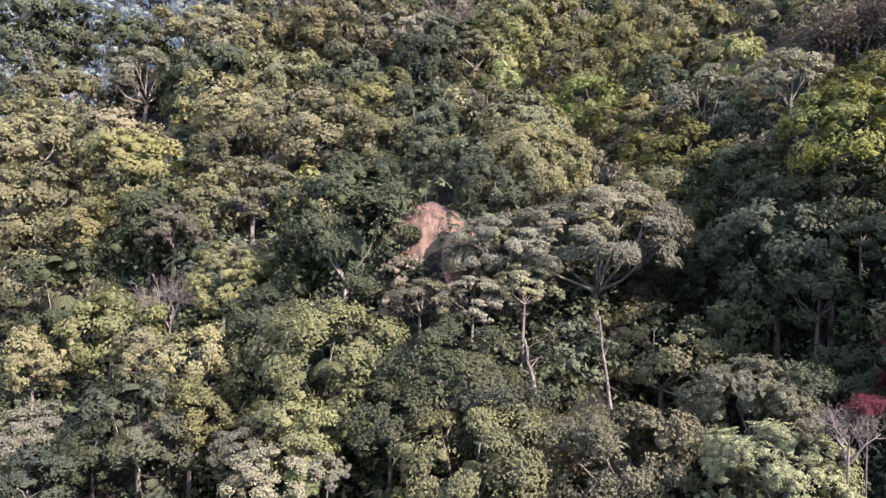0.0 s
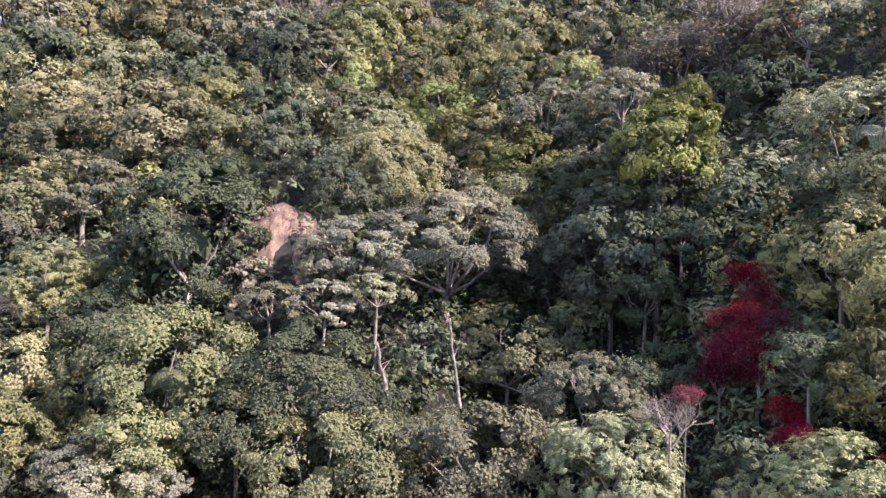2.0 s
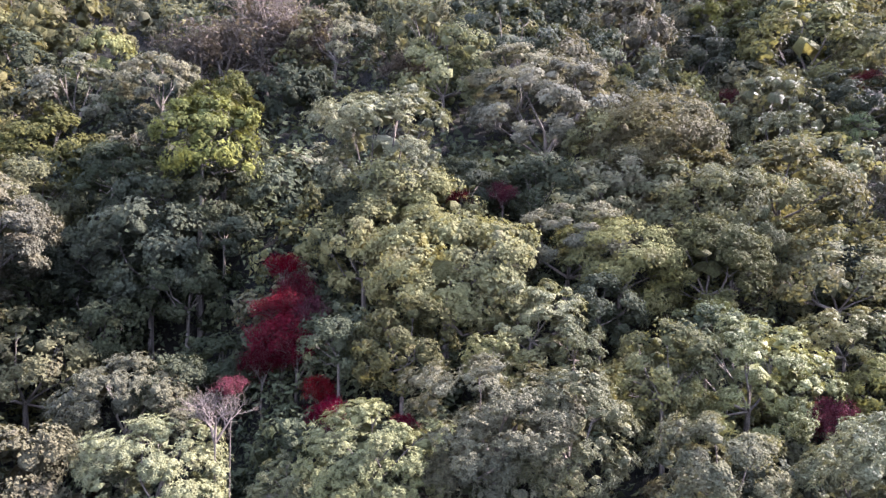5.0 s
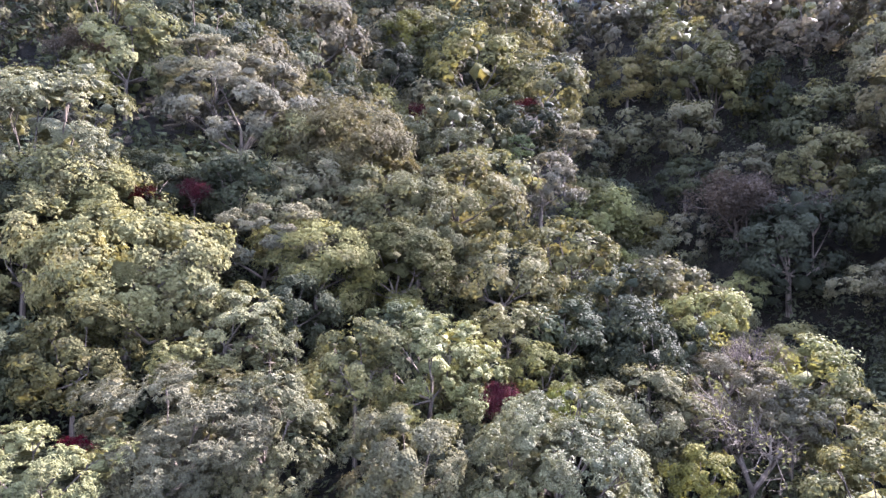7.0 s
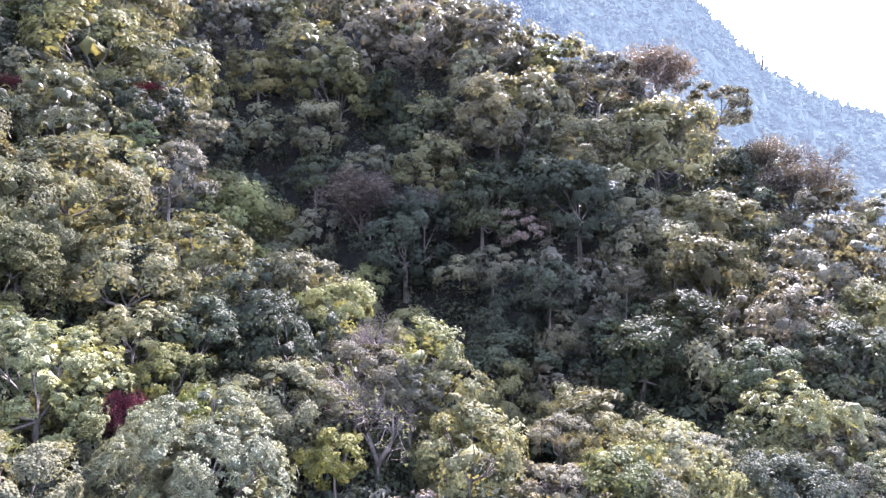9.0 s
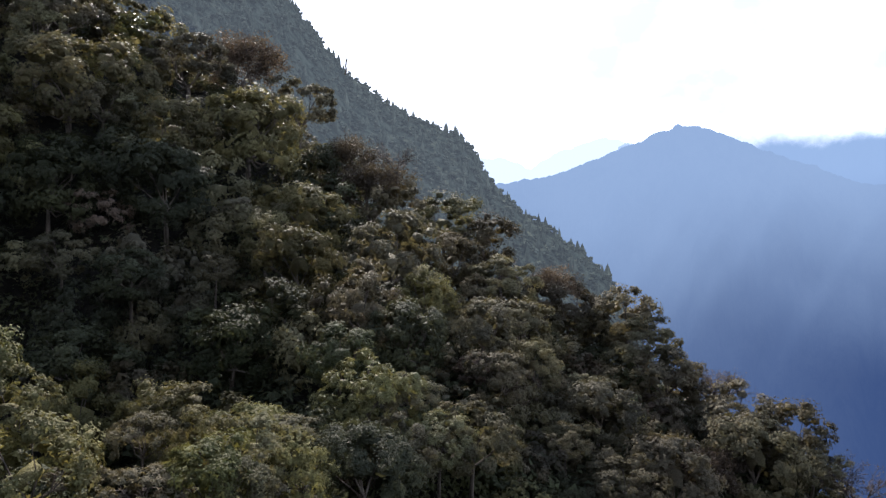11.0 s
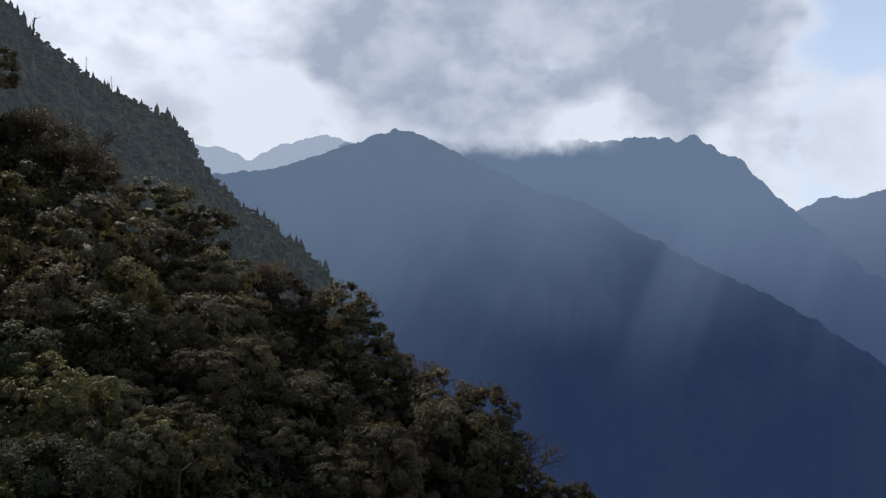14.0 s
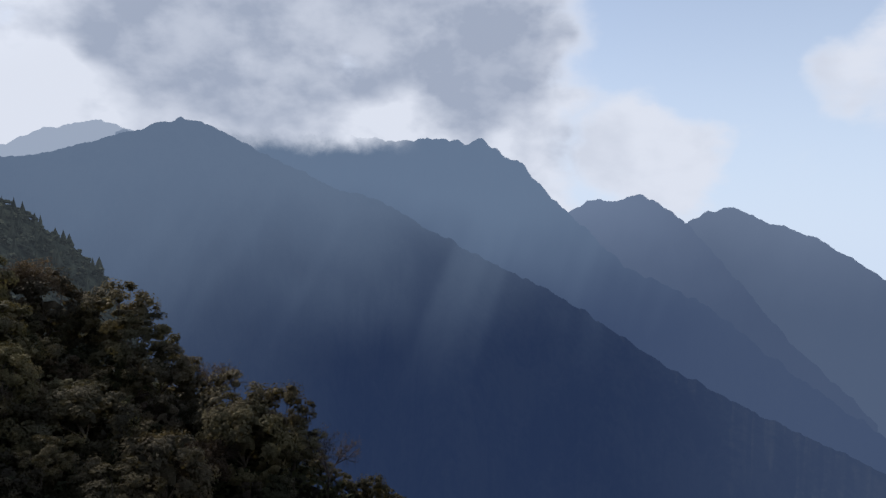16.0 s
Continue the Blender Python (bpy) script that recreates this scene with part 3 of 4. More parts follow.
def sprig_mesh(name, seed, tips, share, per, length, spread):
    """Small leaves round the ends of the twigs of a loose or half-bare crown."""
    rng = np.random.default_rng(seed)
    tips = np.array([tuple(p) for p in tips])
    tips = np.repeat(tips[rng.random(len(tips)) < share], per, axis=0)
    n = len(tips)
    base = tips + rng.normal(size=(n, 3)) * spread
    norm = unit(rng.normal(size=(n, 3)) * 0.6 + np.array((0, 0, 0.7)))
    along = unit(np.cross(norm, unit(rng.normal(size=(n, 3)))))
    half = np.cross(norm, along)
    long = (length * rng.uniform(0.6, 1.3, n))[:, None]
    tip = base + along * long - norm * long * 0.15
    corners = np.stack([base + half * long * 0.33, tip, base - half * long * 0.33], 1).reshape(-1, 3)
    return mesh(name, corners.tolist(), np.arange(len(corners)).reshape(-1, 3).tolist(), [LEAVES["green"]])


STYLES = ("dome", "tall", "pads", "open")
FINE = {   # boughs, lumps on each, leaves on each lump, length of a leaf
    0: (34, 5, 190, 0.036), 1: (26, 5, 125, 0.046), 2: (19, 4, 64, 0.076), 3: (14, 4, 34, 0.102), 4: (9, 3, 24, 0.16), 5: (8, 2, 20, 0.20)}
FOLIAGE = {}
CROWNS, BOUGHS = {}, {}
for style in STYLES:
    for fine_ in FINE:
        for k in range(4 if fine_ < 3 else 5):
            boughs_, twigs_, per, length = FINE[fine_]
            if style == "pads":
                per, length = int(per * 0.75), length * 1.35
            if style == "open":
                boughs_, length = int(boughs_ * 1.2), length * 0.85
            if style == "tall":
                boughs_ = int(boughs_ * 1.3)
            seed = 100 * STYLES.index(style) + k
            shape, spots_, points_, sides_, soft_ = crown_mesh("crown", seed, style, boughs_, twigs_, per, length, 0.5)
            CROWNS[style, fine_, k] = shape
            FOLIAGE[style, fine_, k] = (points_, sides_, soft_)
            if (style, k) not in BOUGHS:
                BOUGHS[style, k] = limb_mesh("bough", seed, spots_, 5 if style == "tall" else 8)
TRUNKS = [trunk_mesh("trunk", k) for k in range(4)]
BARES, SPRIGS, LOOSE = [], [], []
for k in range(3):
    shape, tips_ = bare_mesh("branchwork", k, BARK if k == 2 else PALE_BARK, 4)
    BARES.append(shape)
    SPRIGS.append(sprig_mesh("foliage", k, tips_, 0.3 if k < 2 else 0.2, 3, 0.045, 0.03))
    LOOSE.append(sprig_mesh("crown", k, tips_, 0.9, 11, 0.062, 0.075))


KINDS = {   # style of crown, leaves, category word, label
    "green": ("dome", "green", "broadleaf_tree", "olive-green evergreen broadleaf tree with a rounded clumpy crown on the slope"),
    "tall": ("tall", "dark", "broadleaf_tree", "tall dark-green evergreen broadleaf tree with an upright crown in the wood"),
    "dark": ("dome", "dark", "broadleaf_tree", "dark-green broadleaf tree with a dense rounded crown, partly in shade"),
    "pale": ("open", "pale", "broadleaf_tree", "grey-olive broadleaf tree with a thin see-through crown and pale limbs"),
    "yellow": ("dome", "yellow", "broadleaf_tree", "yellow-green broadleaf tree with sunlit young leaves in the wood"),
    "olive": ("dome", "olive", "broadleaf_tree", "broad olive-green tree with a sunlit fine-leaved crown"),
    "lime": ("dome", "lime", "broadleaf_tree", "small lime-green leafy tree glowing among darker trees"),
    "whorl": ("pads", "whorl", "rhododendron_tree", "silvery-green rhododendron tree with whorls of long glossy leaves"),
    "red": ("loose", "red", "maple_tree", "crimson-leaved tree standing in the shade of the gully"),
    "russet": ("dome", "russet", "broadleaf_tree", "russet-brown broadleaf tree with dry autumn leaves on the slope"),
    "brown": ("loose", "brown", "broadleaf_tree", "brownish half-bare broadleaf tree with dry leaves and twigs"),
}
rand = random.Random(11)
PLANTED = []


def tree(kind, x, y, z, r, fine=None, high=1.0):
    """A tree whose crown's middle is at (x, y, z) and whose crown is r metres in radius."""
    style, leaves, name, label = KINDS[kind]
    d = math.dist((x, y, z), (0, 0, EYE))
    if fine is None:
        fine = 0 if r / d > 0.115 else 1 if r / d > 0.075 else 2
    foot = ground(x, y) - 0.4
    root = tagged(new(name), label, name.replace("_", " "), "forest trees")
    root.location = (x, y, foot)
    k = 1 if kind == "red" else rand.randrange(4 if fine < 3 else 5)
    turn = rand.uniform(0, 6.28)
    shape = Matrix.Translation((0, 0, z - foot)) @ Matrix.Rotation(turn, 4, "Z") @ Matrix.Diagonal((r, r * rand.uniform(0.9, 1.1), r * high * rand.uniform(0.9, 1.1), 1))
    leafy = new("crown", LOOSE[k % 3] if style == "loose" else CROWNS[style, fine, k])
    parts = [(leafy, shape)]
    if style == "loose":
        twigs = new("branchwork", BARES[k % 3])
        twigs.material_slots[0].link = "OBJECT"
        twigs.material_slots[0].material = BARK
        parts.append((twigs, shape))
    top = z - 0.48 * r * high
    tall = max(top - foot, 0.5)
    stem = new("trunk", rand.choice(TRUNKS))
    wide = 0.11 * r
    parts.append((stem, Matrix.Translation((0, 0, top - foot)) @ Matrix.Diagonal((wide, wide, tall, 1))))
    for ob, m in parts:
        ob.parent = root
        ob.matrix_basis = m
    if style != "loose" and fine < 3:
        limbs = new("bough", BOUGHS[style, k % 4])
        limbs.parent, limbs.matrix_parent_inverse, limbs.matrix_basis = stem, stem.matrix_basis.inverted(), shape
    leafy.material_slots[0].link = "OBJECT"
    leafy.material_slots[0].material = LEAVES[leaves]
    PLANTED.append((x, y, z, r))
    return root


def bare_tree(x, y, z, r, label, leaves="", k=0):
    """A leafless or nearly leafless tree."""
    foot = ground(x, y) - 0.4
    root = tagged(new("bare_tree"), label, "bare tree", "forest trees")
    root.location = (x, y, foot)
    shape = Matrix.Translation((0, 0, z - foot)) @ Matrix.Rotation(rand.uniform(0, 6.28), 4, "Z") @ Matrix.Diagonal((r, r, r, 1))
    parts = [(new("branchwork", BARES[k]), shape)]
    stem = new("trunk", TRUNKS[0])
    top = z - 0.75 * r
    parts.append((stem, Matrix.Translation((0, 0, top - foot)) @ Matrix.Diagonal((0.065 * r, 0.065 * r, max(top - foot, 0.5), 1))))
    if leaves:
        few = new("foliage", SPRIGS[k])
        parts.append((few, shape))
    for ob, m in parts:
        ob.parent = root
        ob.matrix_basis = m
    if leaves:
        few.material_slots[0].link = "OBJECT"
        few.material_slots[0].material = LEAVES[leaves]
    PLANTED.append((x, y, z, r))
    return root


def stem(label, name, foot, top, wide, skin):
    """A bare standing or leaning stem between two points, with a few broken branches."""
    verts, faces, sides, rows = [], [], 7, 7
    foot, top = Vector(foot), Vector(top)
    rng = random.Random(int(wide * 1000))
    for i in range(rows):
        f = i / (rows - 1)
        p = foot.lerp(top, f) + Vector((rng.uniform(-1, 1), rng.uniform(-1, 1), 0)) * wide * 0.9 * math.sin(3.14 * f)
        radius = wide * (1.1 - 0.7 * f)
        for k in range(sides):
            w = 2 * math.pi * k / sides
            verts.append(p + Vector((math.cos(w), math.sin(w), 0)) * radius * rng.uniform(0.88, 1.12))
    for i in range(rows - 1):
        for k in range(sides):
            j = (k + 1) % sides
            faces.append((i * sides + k, i * sides + j, (i + 1) * sides + j, (i + 1) * sides + k))
    faces.append(tuple((rows - 1) * sides + k for k in range(sides)))
    trunk = tagged(new(name, mesh(name, verts, faces, [skin], True)), label, name.replace("_", " "))
    for _ in range(5):
        twig, sheet = [], []
        p = foot.lerp(top, rng.uniform(0.45, 0.95))
        reach = wide * rng.uniform(4.0, 9.0)
        tube(twig, sheet, p, p + Vector((rng.uniform(-1, 1), rng.uniform(-1, 1), rng.uniform(0.2, 0.9))) * reach, wide * 0.3, wide * 0.08, 5)
        branch = new("branch", mesh("branch", twig, sheet, [skin], True))
        branch.parent = trunk
    return trunk


def landslip(wide, deep):
    """A scar of raw, furrowed soil that lies on the swell of the slope; its rim dips into the litter unevenly."""
    away = Vector((SLIP[0], SLIP[1], 0)).normalized()
    side = Vector((away.y, -away.x, 0))
    verts, faces, n, m = [], [], 44, 52
    for i in range(m):
        for j in range(n):
            u, v = 2 * j / (n - 1) - 1, 2 * i / (m - 1) - 1
            p = Vector((SLIP[0], SLIP[1], 0)) + side * u * wide + away * v * deep
            edge = 0.8 - math.hypot(u * (1.1 + 0.35 * v), v) + 0.95 * noise.fractal((u * 2.2, v * 2.2, 4.0), 0.8, 2, 4)
            p.z = ground(p.x, p.y) + min(max(edge, -0.6), 0.35) * 0.9 + 0.16 * noise.fractal((u * 4, v * 4, 0), 0.6, 2, 5)
            verts.append(p)
    for i in range(m - 1):
        for j in range(n - 1):
            a = i * n + j
            faces.append((a, a + 1, a + n + 1, a + n))
    ob = new("bare_soil_bank", mesh("bare_soil_bank", verts, faces, [SOIL]))
    return tagged(ob, "raw red-brown soil scar of a small landslip between the trees", "soil bank")


# ---- the trees that stand out, bearing by bearing ----
tree("green", 1.9, 35.7, 49.0, 3.77)
tree("green", 9.2, 35.7, 49.2, 4.00)
tree("green", 16.2, 50.9, 52.7, 3.98)
tree("green", -16.2, 46.5, 52.2, 2.95)
tree("green", -14.8, 41.7, 50.1, 2.47)
tree("green", -29.3, 50.1, 51.7, 2.33)
tree("green", -25.2, 53.3, 53.5, 3.38)
tree("green", -23.6, 69.6, 64.2, 3.83)
tree("green", -26.5, 83.5, 71.9, 4.43)
tree("green", -27.0, 91.8, 77.3, 5.26)
tree("green", -15.5, 83.0, 74.5, 5.99)
tree("green", -10.3, 86.6, 77.4, 4.60)
tree("green", -7.7, 76.3, 71.6, 3.56)
tree("green", -24.1, 101.3, 84.6, 5.60)
tree("green", 9.3, 69.9, 69.1, 5.34)
tree("green", 8.8, 82.2, 75.0, 5.24)
tree("green", 18.5, 103.7, 88.9, 5.07)
tree("green", 27.7, 114.0, 96.1, 5.58)
tree("green", 36.1, 114.4, 97.9, 6.57)
tree("green", -63.2, 109.0, 82.8, 6.94)
tree("green", -54.8, 92.3, 72.9, 6.27)
tree("green", -53.9, 100.2, 77.0, 4.68)
tree("green", -44.9, 76.0, 64.1, 5.32)
tree("green", -37.2, 72.0, 62.0, 3.51)
tree("green", -15.5, 123.2, 99.4, 7.07)
tree("green", -23.6, 123.6, 99.3, 6.57)
tree("green", 11.5, 121.2, 100.4, 5.93)
tree("green", 16.9, 124.7, 102.8, 5.04)
tree("green", 22.7, 86.6, 76.1, 5.15)
tree("green", -52.4, 138.3, 103.3, 6.47)
tree("green", -7.6, 91.8, 81.2, 3.90)
tree("whorl", 15.1, 30.7, 50.5, 2.98)
tree("whorl", 16.2, 36.0, 52.5, 3.12)
tree("dark", 18.0, 35.9, 53.1, 1.98)
tree("red", 17.6, 28.5, 54.3, 0.72)
tree("dark", 21.5, 52.4, 55.5, 3.78)
tree("whorl", -17.6, 56.4, 57.9, 2.99)
tree("dark", 29.4, 48.8, 62.7, 2.28)
tree("dark", 3.9, 38.9, 50.9, 2.80)
tree("dark", -2.8, 39.7, 50.6, 2.52)
tree("dark", -17.5, 40.5, 49.2, 3.34)
tree("dark", -19.5, 39.3, 48.5, 1.91)
tree("dark", -21.5, 36.5, 47.6, 1.93)
tree("dark", -31.9, 58.9, 55.1, 4.36)
tree("dark", -13.1, 50.1, 55.0, 2.76)
tree("dark", -29.2, 69.6, 62.4, 4.13)
tree("dark", -36.9, 107.3, 84.9, 7.28)
tree("dark", -58.6, 132.0, 97.9, 6.45)
tree("dark", -77.4, 142.7, 104.1, 7.28)
tree("dark", -83.1, 137.5, 102.3, 7.28)
tree("dark", -2.7, 83.4, 76.6, 4.07)
tree("dark", -4.2, 98.9, 86.2, 5.47)
tree("dark", -2.0, 73.5, 71.0, 2.96)
tree("dark", 2.4, 69.5, 69.7, 2.65)
tree("dark", 4.2, 61.9, 65.7, 3.42)
tree("dark", 29.0, 96.1, 84.3, 4.29)
tree("dark", 25.4, 52.0, 60.5, 4.19)
tree("dark", 26.5, 48.8, 58.1, 3.41)
tree("dark", 26.6, 53.9, 64.1, 3.43)
tree("dark", 24.7, 42.1, 52.7, 2.67)
tree("dark", 20.8, 57.2, 60.5, 2.91)
tree("dark", 25.0, 58.7, 67.6, 2.99)
tree("tall", 0.8, 41.3, 52.1, 3.84)
tree("tall", -7.8, 56.8, 60.5, 5.54)
tree("yellow", 25.9, 75.1, 70.8, 4.78)
tree("yellow", 28.2, 50.0, 69.7, 3.60)
tree("yellow", 31.9, 52.7, 73.3, 2.70)
tree("olive", -7.2, 44.5, 52.4, 4.89)
tree("olive", -7.5, 39.3, 49.7, 2.49)
tree("olive", 19.5, 60.7, 64.9, 3.35)
tree("olive", -34.9, 81.1, 68.0, 5.68)
tree("pale", -8.8, 36.9, 48.1, 2.65)
tree("pale", -10.9, 38.9, 49.1, 1.89)
tree("pale", -5.8, 36.9, 48.4, 1.17)
tree("pale", -23.8, 40.9, 48.7, 2.59)
tree("pale", -21.0, 48.9, 52.5, 2.28)
tree("pale", -1.6, 50.4, 56.7, 2.30)
tree("pale", 2.3, 49.6, 57.0, 2.40)
tree("pale", 12.1, 54.0, 61.0, 6.64)
tree("pale", 5.1, 53.6, 60.3, 4.54)
tree("pale", -19.3, 70.3, 66.1, 4.48)
tree("pale", -25.8, 66.8, 61.8, 3.40)
tree("pale", -49.7, 114.5, 87.3, 6.33)
tree("pale", -42.2, 131.2, 100.2, 7.28)
tree("pale", 5.6, 86.2, 78.8, 3.66)
tree("pale", 30.7, 81.8, 78.1, 6.26)
tree("pale", 30.0, 60.4, 75.8, 3.85)
tree("pale", -44.7, 93.1, 73.7, 6.32)
tree("pale", -7.3, 120.8, 98.8, 6.16)
tree("pale", 4.0, 103.3, 90.5, 4.39)
tree("pale", 6.0, 50.0, 57.9, 2.54)
tree("lime", -7.1, 36.5, 48.0, 0.96)
tree("lime", 7.2, 94.5, 84.1, 2.49)
tree("lime", 19.4, 93.4, 81.1, 4.17)
tree("brown", 41.2, 71.3, 82.9, 6.07)
tree("brown", -15.7, 40.5, 49.5, 1.46)
tree("olive", 53.8, 47.4, 79.6, 4.35)
tree("olive", 33.1, 29.0, 59.1, 4.94)
tree("olive", 53.1, 28.7, 69.6, 3.06)
tree("brown", 49.5, 71.4, 86.8, 7.28)
tree("brown", 51.9, 50.8, 80.4, 2.98)
tree("whorl", 35.2, 37.1, 68.6, 4.90)
tree("whorl", 33.2, 22.5, 56.9, 2.82)
tree("whorl", 32.8, 19.5, 55.6, 1.55)
tree("whorl", 28.9, 22.2, 55.2, 1.35)
tree("whorl", 20.0, 21.5, 51.9, 2.71)
tree("whorl", 25.1, 19.0, 52.7, 3.91)
tree("whorl", 26.8, 16.2, 52.8, 2.88)
tree("whorl", 17.4, 23.9, 50.9, 1.30)
tree("pale", 52.1, 62.5, 86.0, 5.14)
tree("pale", 54.7, 35.5, 73.4, 7.18)
tree("pale", 57.1, 40.4, 77.7, 5.43)
tree("pale", 62.3, 35.6, 77.9, 3.97)
tree("pale", 41.8, 25.3, 61.1, 4.54)
tree("green", 62.3, 56.6, 88.8, 5.14)
tree("green", 36.4, 36.6, 63.1, 4.87)
tree("green", 31.2, 34.6, 60.7, 3.48)
tree("green", 27.3, 26.9, 55.5, 2.50)
tree("green", 45.6, 25.3, 63.6, 2.85)
tree("dark", 64.2, 46.8, 85.0, 6.21)
tree("dark", 37.5, 20.5, 57.4, 2.16)
tree("dark", 22.6, 54.8, 60.2, 2.99)
tree("dark", 45.9, 30.2, 66.0, 2.71)
tree("dark", 42.6, 34.8, 66.2, 2.62)
tree("dark", 24.9, 29.6, 55.5, 1.93)
tree("red", 25.6, 34.2, 54.6, 1.80, high=1.3)
tree("red", 26.6, 37.3, 57.2, 1.80)
tree("red", 26.2, 36.5, 55.4, 2.02, high=1.45)
tree("red", 28.7, 38.7, 58.0, 1.50, high=1.45)
tree("red", 24.7, 31.0, 52.9, 1.05, high=1.3)
tree("red", 24.7, 36.5, 54.0, 1.29, high=1.45)
tree("red", 27.6, 35.7, 56.5, 1.40, high=1.45)
tree("red", 27.9, 38.9, 59.7, 1.41)
tree("red", 22.7, 27.6, 52.3, 1.09, high=1.45)
tree("red", 40.6, 34.2, 64.8, 1.38)
tree("red", 43.4, 32.1, 65.4, 1.37)
tree("green", 54.6, 24.7, 68.7, 5.30)
tree("green", 49.5, 25.3, 65.8, 3.72)
tree("green", 49.8, 21.6, 64.6, 3.66)
tree("green", 50.3, 17.1, 63.0, 4.06)
tree("green", 55.8, 15.5, 65.4, 4.18)
tree("green", 81.1, 18.6, 69.1, 5.37)
tree("green", 132.0, 26.3, 105.1, 7.07)
tree("green", 120.0, 8.4, 67.6, 7.57)
tree("green", 120.6, 2.0, 64.2, 5.14)
tree("green", 50.0, 10.4, 58.7, 3.66)
tree("green", 45.0, 17.0, 59.6, 3.66)
tree("green", 42.4, 21.7, 59.8, 3.77)
tree("green", 113.8, -0.9, 59.5, 6.56)
tree("green", 55.6, -1.3, 57.2, 3.36)
tree("green", 101.8, -7.8, 52.6, 4.97)
tree("green", 91.9, -15.9, 49.4, 4.35)
tree("green", 41.3, 0.8, 51.3, 3.19)
tree("green", 46.2, -11.0, 50.2, 2.59)
tree("russet", 112.3, 48.7, 92.9, 6.41)
tree("russet", 100.8, 51.7, 95.6, 7.49)
tree("pale", 108.5, 12.8, 78.9, 4.56)
tree("pale", 92.8, 14.0, 70.6, 5.25)
tree("pale", 46.6, -4.4, 51.9, 3.66)
tree("pale", 45.6, -7.9, 50.7, 2.62)
tree("yellow", 120.2, 43.1, 102.9, 4.65)
tree("yellow", 36.9, -2.3, 49.6, 1.60)
tree("yellow", 38.6, 4.3, 52.1, 1.13)
tree("olive", 55.7, 6.6, 60.2, 3.98)
tree("whorl", 91.2, 26.2, 76.7, 6.33)
tree("whorl", 102.9, -12.4, 56.9, 2.67)
tree("whorl", 44.6, 9.0, 55.8, 2.30)
tree("whorl", 36.4, 11.6, 54.3, 3.22)
tree("whorl", 31.9, 4.3, 50.5, 4.42)
tree("olive", 112.6, 27.3, 92.2, 7.96)
tree("olive", 115.4, 17.3, 89.3, 6.08)
tree("olive", 41.7, 6.3, 53.5, 1.94)
tree("green", 32.9, 14.6, 54.6, 2.26)
tree("green", 28.1, 10.1, 51.8, 2.38)
tree("dark", 108.8, 42.0, 92.4, 5.19)
tree("dark", 101.0, 18.5, 80.0, 5.36)
tree("dark", 46.9, 5.6, 55.1, 3.15)
tree("dark", 52.5, 2.1, 56.3, 3.45)
tree("dark", 47.7, 0.2, 53.7, 3.48)
tree("dark", 38.4, 14.5, 56.0, 2.08)
tree("lime", 96.0, 18.0, 76.3, 2.16)
tree("red", 97.7, 33.3, 82.8, 2.09)
tree("red", 39.2, 8.4, 52.2, 1.18, high=1.45)
tree("red", 106.9, 18.6, 84.7, 2.18)
tree("red", 22.4, 22.1, 52.8, 0.64)
tree("whorl", 153.9, -7.5, 104.2, 8.80)
tree("whorl", 46.0, -37.8, 46.5, 3.61)
tree("whorl", 38.9, -39.5, 43.7, 2.58)
tree("green", 142.6, -12.0, 94.1, 8.67)
tree("green", 85.1, -58.7, 62.7, 6.09)
tree("russet", 52.2, -66.6, 48.7, 4.34)
tree("green", 154.5, 4.6, 99.7, 5.70)
tree("green", 137.2, -6.3, 85.0, 5.22)
tree("green", 72.9, -49.2, 56.4, 5.20)
tree("olive", 49.7, -9.3, 52.6, 2.94)
tree("olive", 37.3, -21.9, 47.3, 2.36)
tree("olive", 35.9, -24.3, 45.6, 2.16)
tree("olive", 108.2, 8.7, 64.5, 7.35)
tree("olive", 52.7, -3.8, 55.6, 2.69)
tree("olive", 69.4, -22.6, 43.7, 4.26)
tree("olive", 50.3, -29.3, 43.9, 3.31)
tree("green", 39.3, -19.5, 47.7, 2.23)
tree("pale", 41.9, -17.0, 47.9, 2.00)
tree("pale", 46.6, -30.6, 44.6, 2.26)
tree("dark", 64.7, -39.9, 51.4, 3.92)
tree("dark", 37.7, -30.6, 43.7, 3.93)
tree("russet", 43.7, -53.2, 45.8, 3.33)
tree("russet", 149.1, -29.2, 107.0, 8.78)
tree("russet", 142.2, -44.8, 104.0, 8.74)
tree("pale", 134.3, -37.4, 95.4, 6.13)
tree("pale", 114.6, -41.3, 81.0, 4.66)
tree("pale", 91.1, -27.8, 57.9, 3.82)
tree("pale", 125.6, -60.6, 92.6, 8.62)
tree("pale", 117.6, -80.4, 86.3, 7.28)
tree("russet", 69.5, -73.5, 56.6, 4.06)
tree("pale", 61.1, -74.4, 52.9, 5.37)
tree("russet", 60.7, -49.4, 52.0, 4.82)
tree("pale", 77.2, -40.4, 56.3, 2.45)
tree("pale", 44.2, -41.4, 46.1, 2.39)
tree("pale", 36.3, -14.7, 46.9, 1.99)
tree("brown", 131.0, -75.4, 96.0, 8.77)
tree("brown", 106.7, -82.7, 74.9, 6.79)
tree("brown", 97.5, -81.4, 68.8, 7.78)
tree("brown", 117.1, -12.9, 70.1, 7.32)
tree("green", 121.8, -39.0, 85.2, 8.22)
tree("green", 117.2, -24.3, 75.0, 5.69)
tree("green", 106.8, -48.6, 77.1, 5.19)
tree("green", 106.6, -62.1, 77.9, 8.38)
tree("russet", 88.3, -80.3, 63.5, 5.85)
tree("green", 80.9, -83.3, 62.1, 5.55)
tree("russet", 71.9, -83.3, 58.6, 5.12)
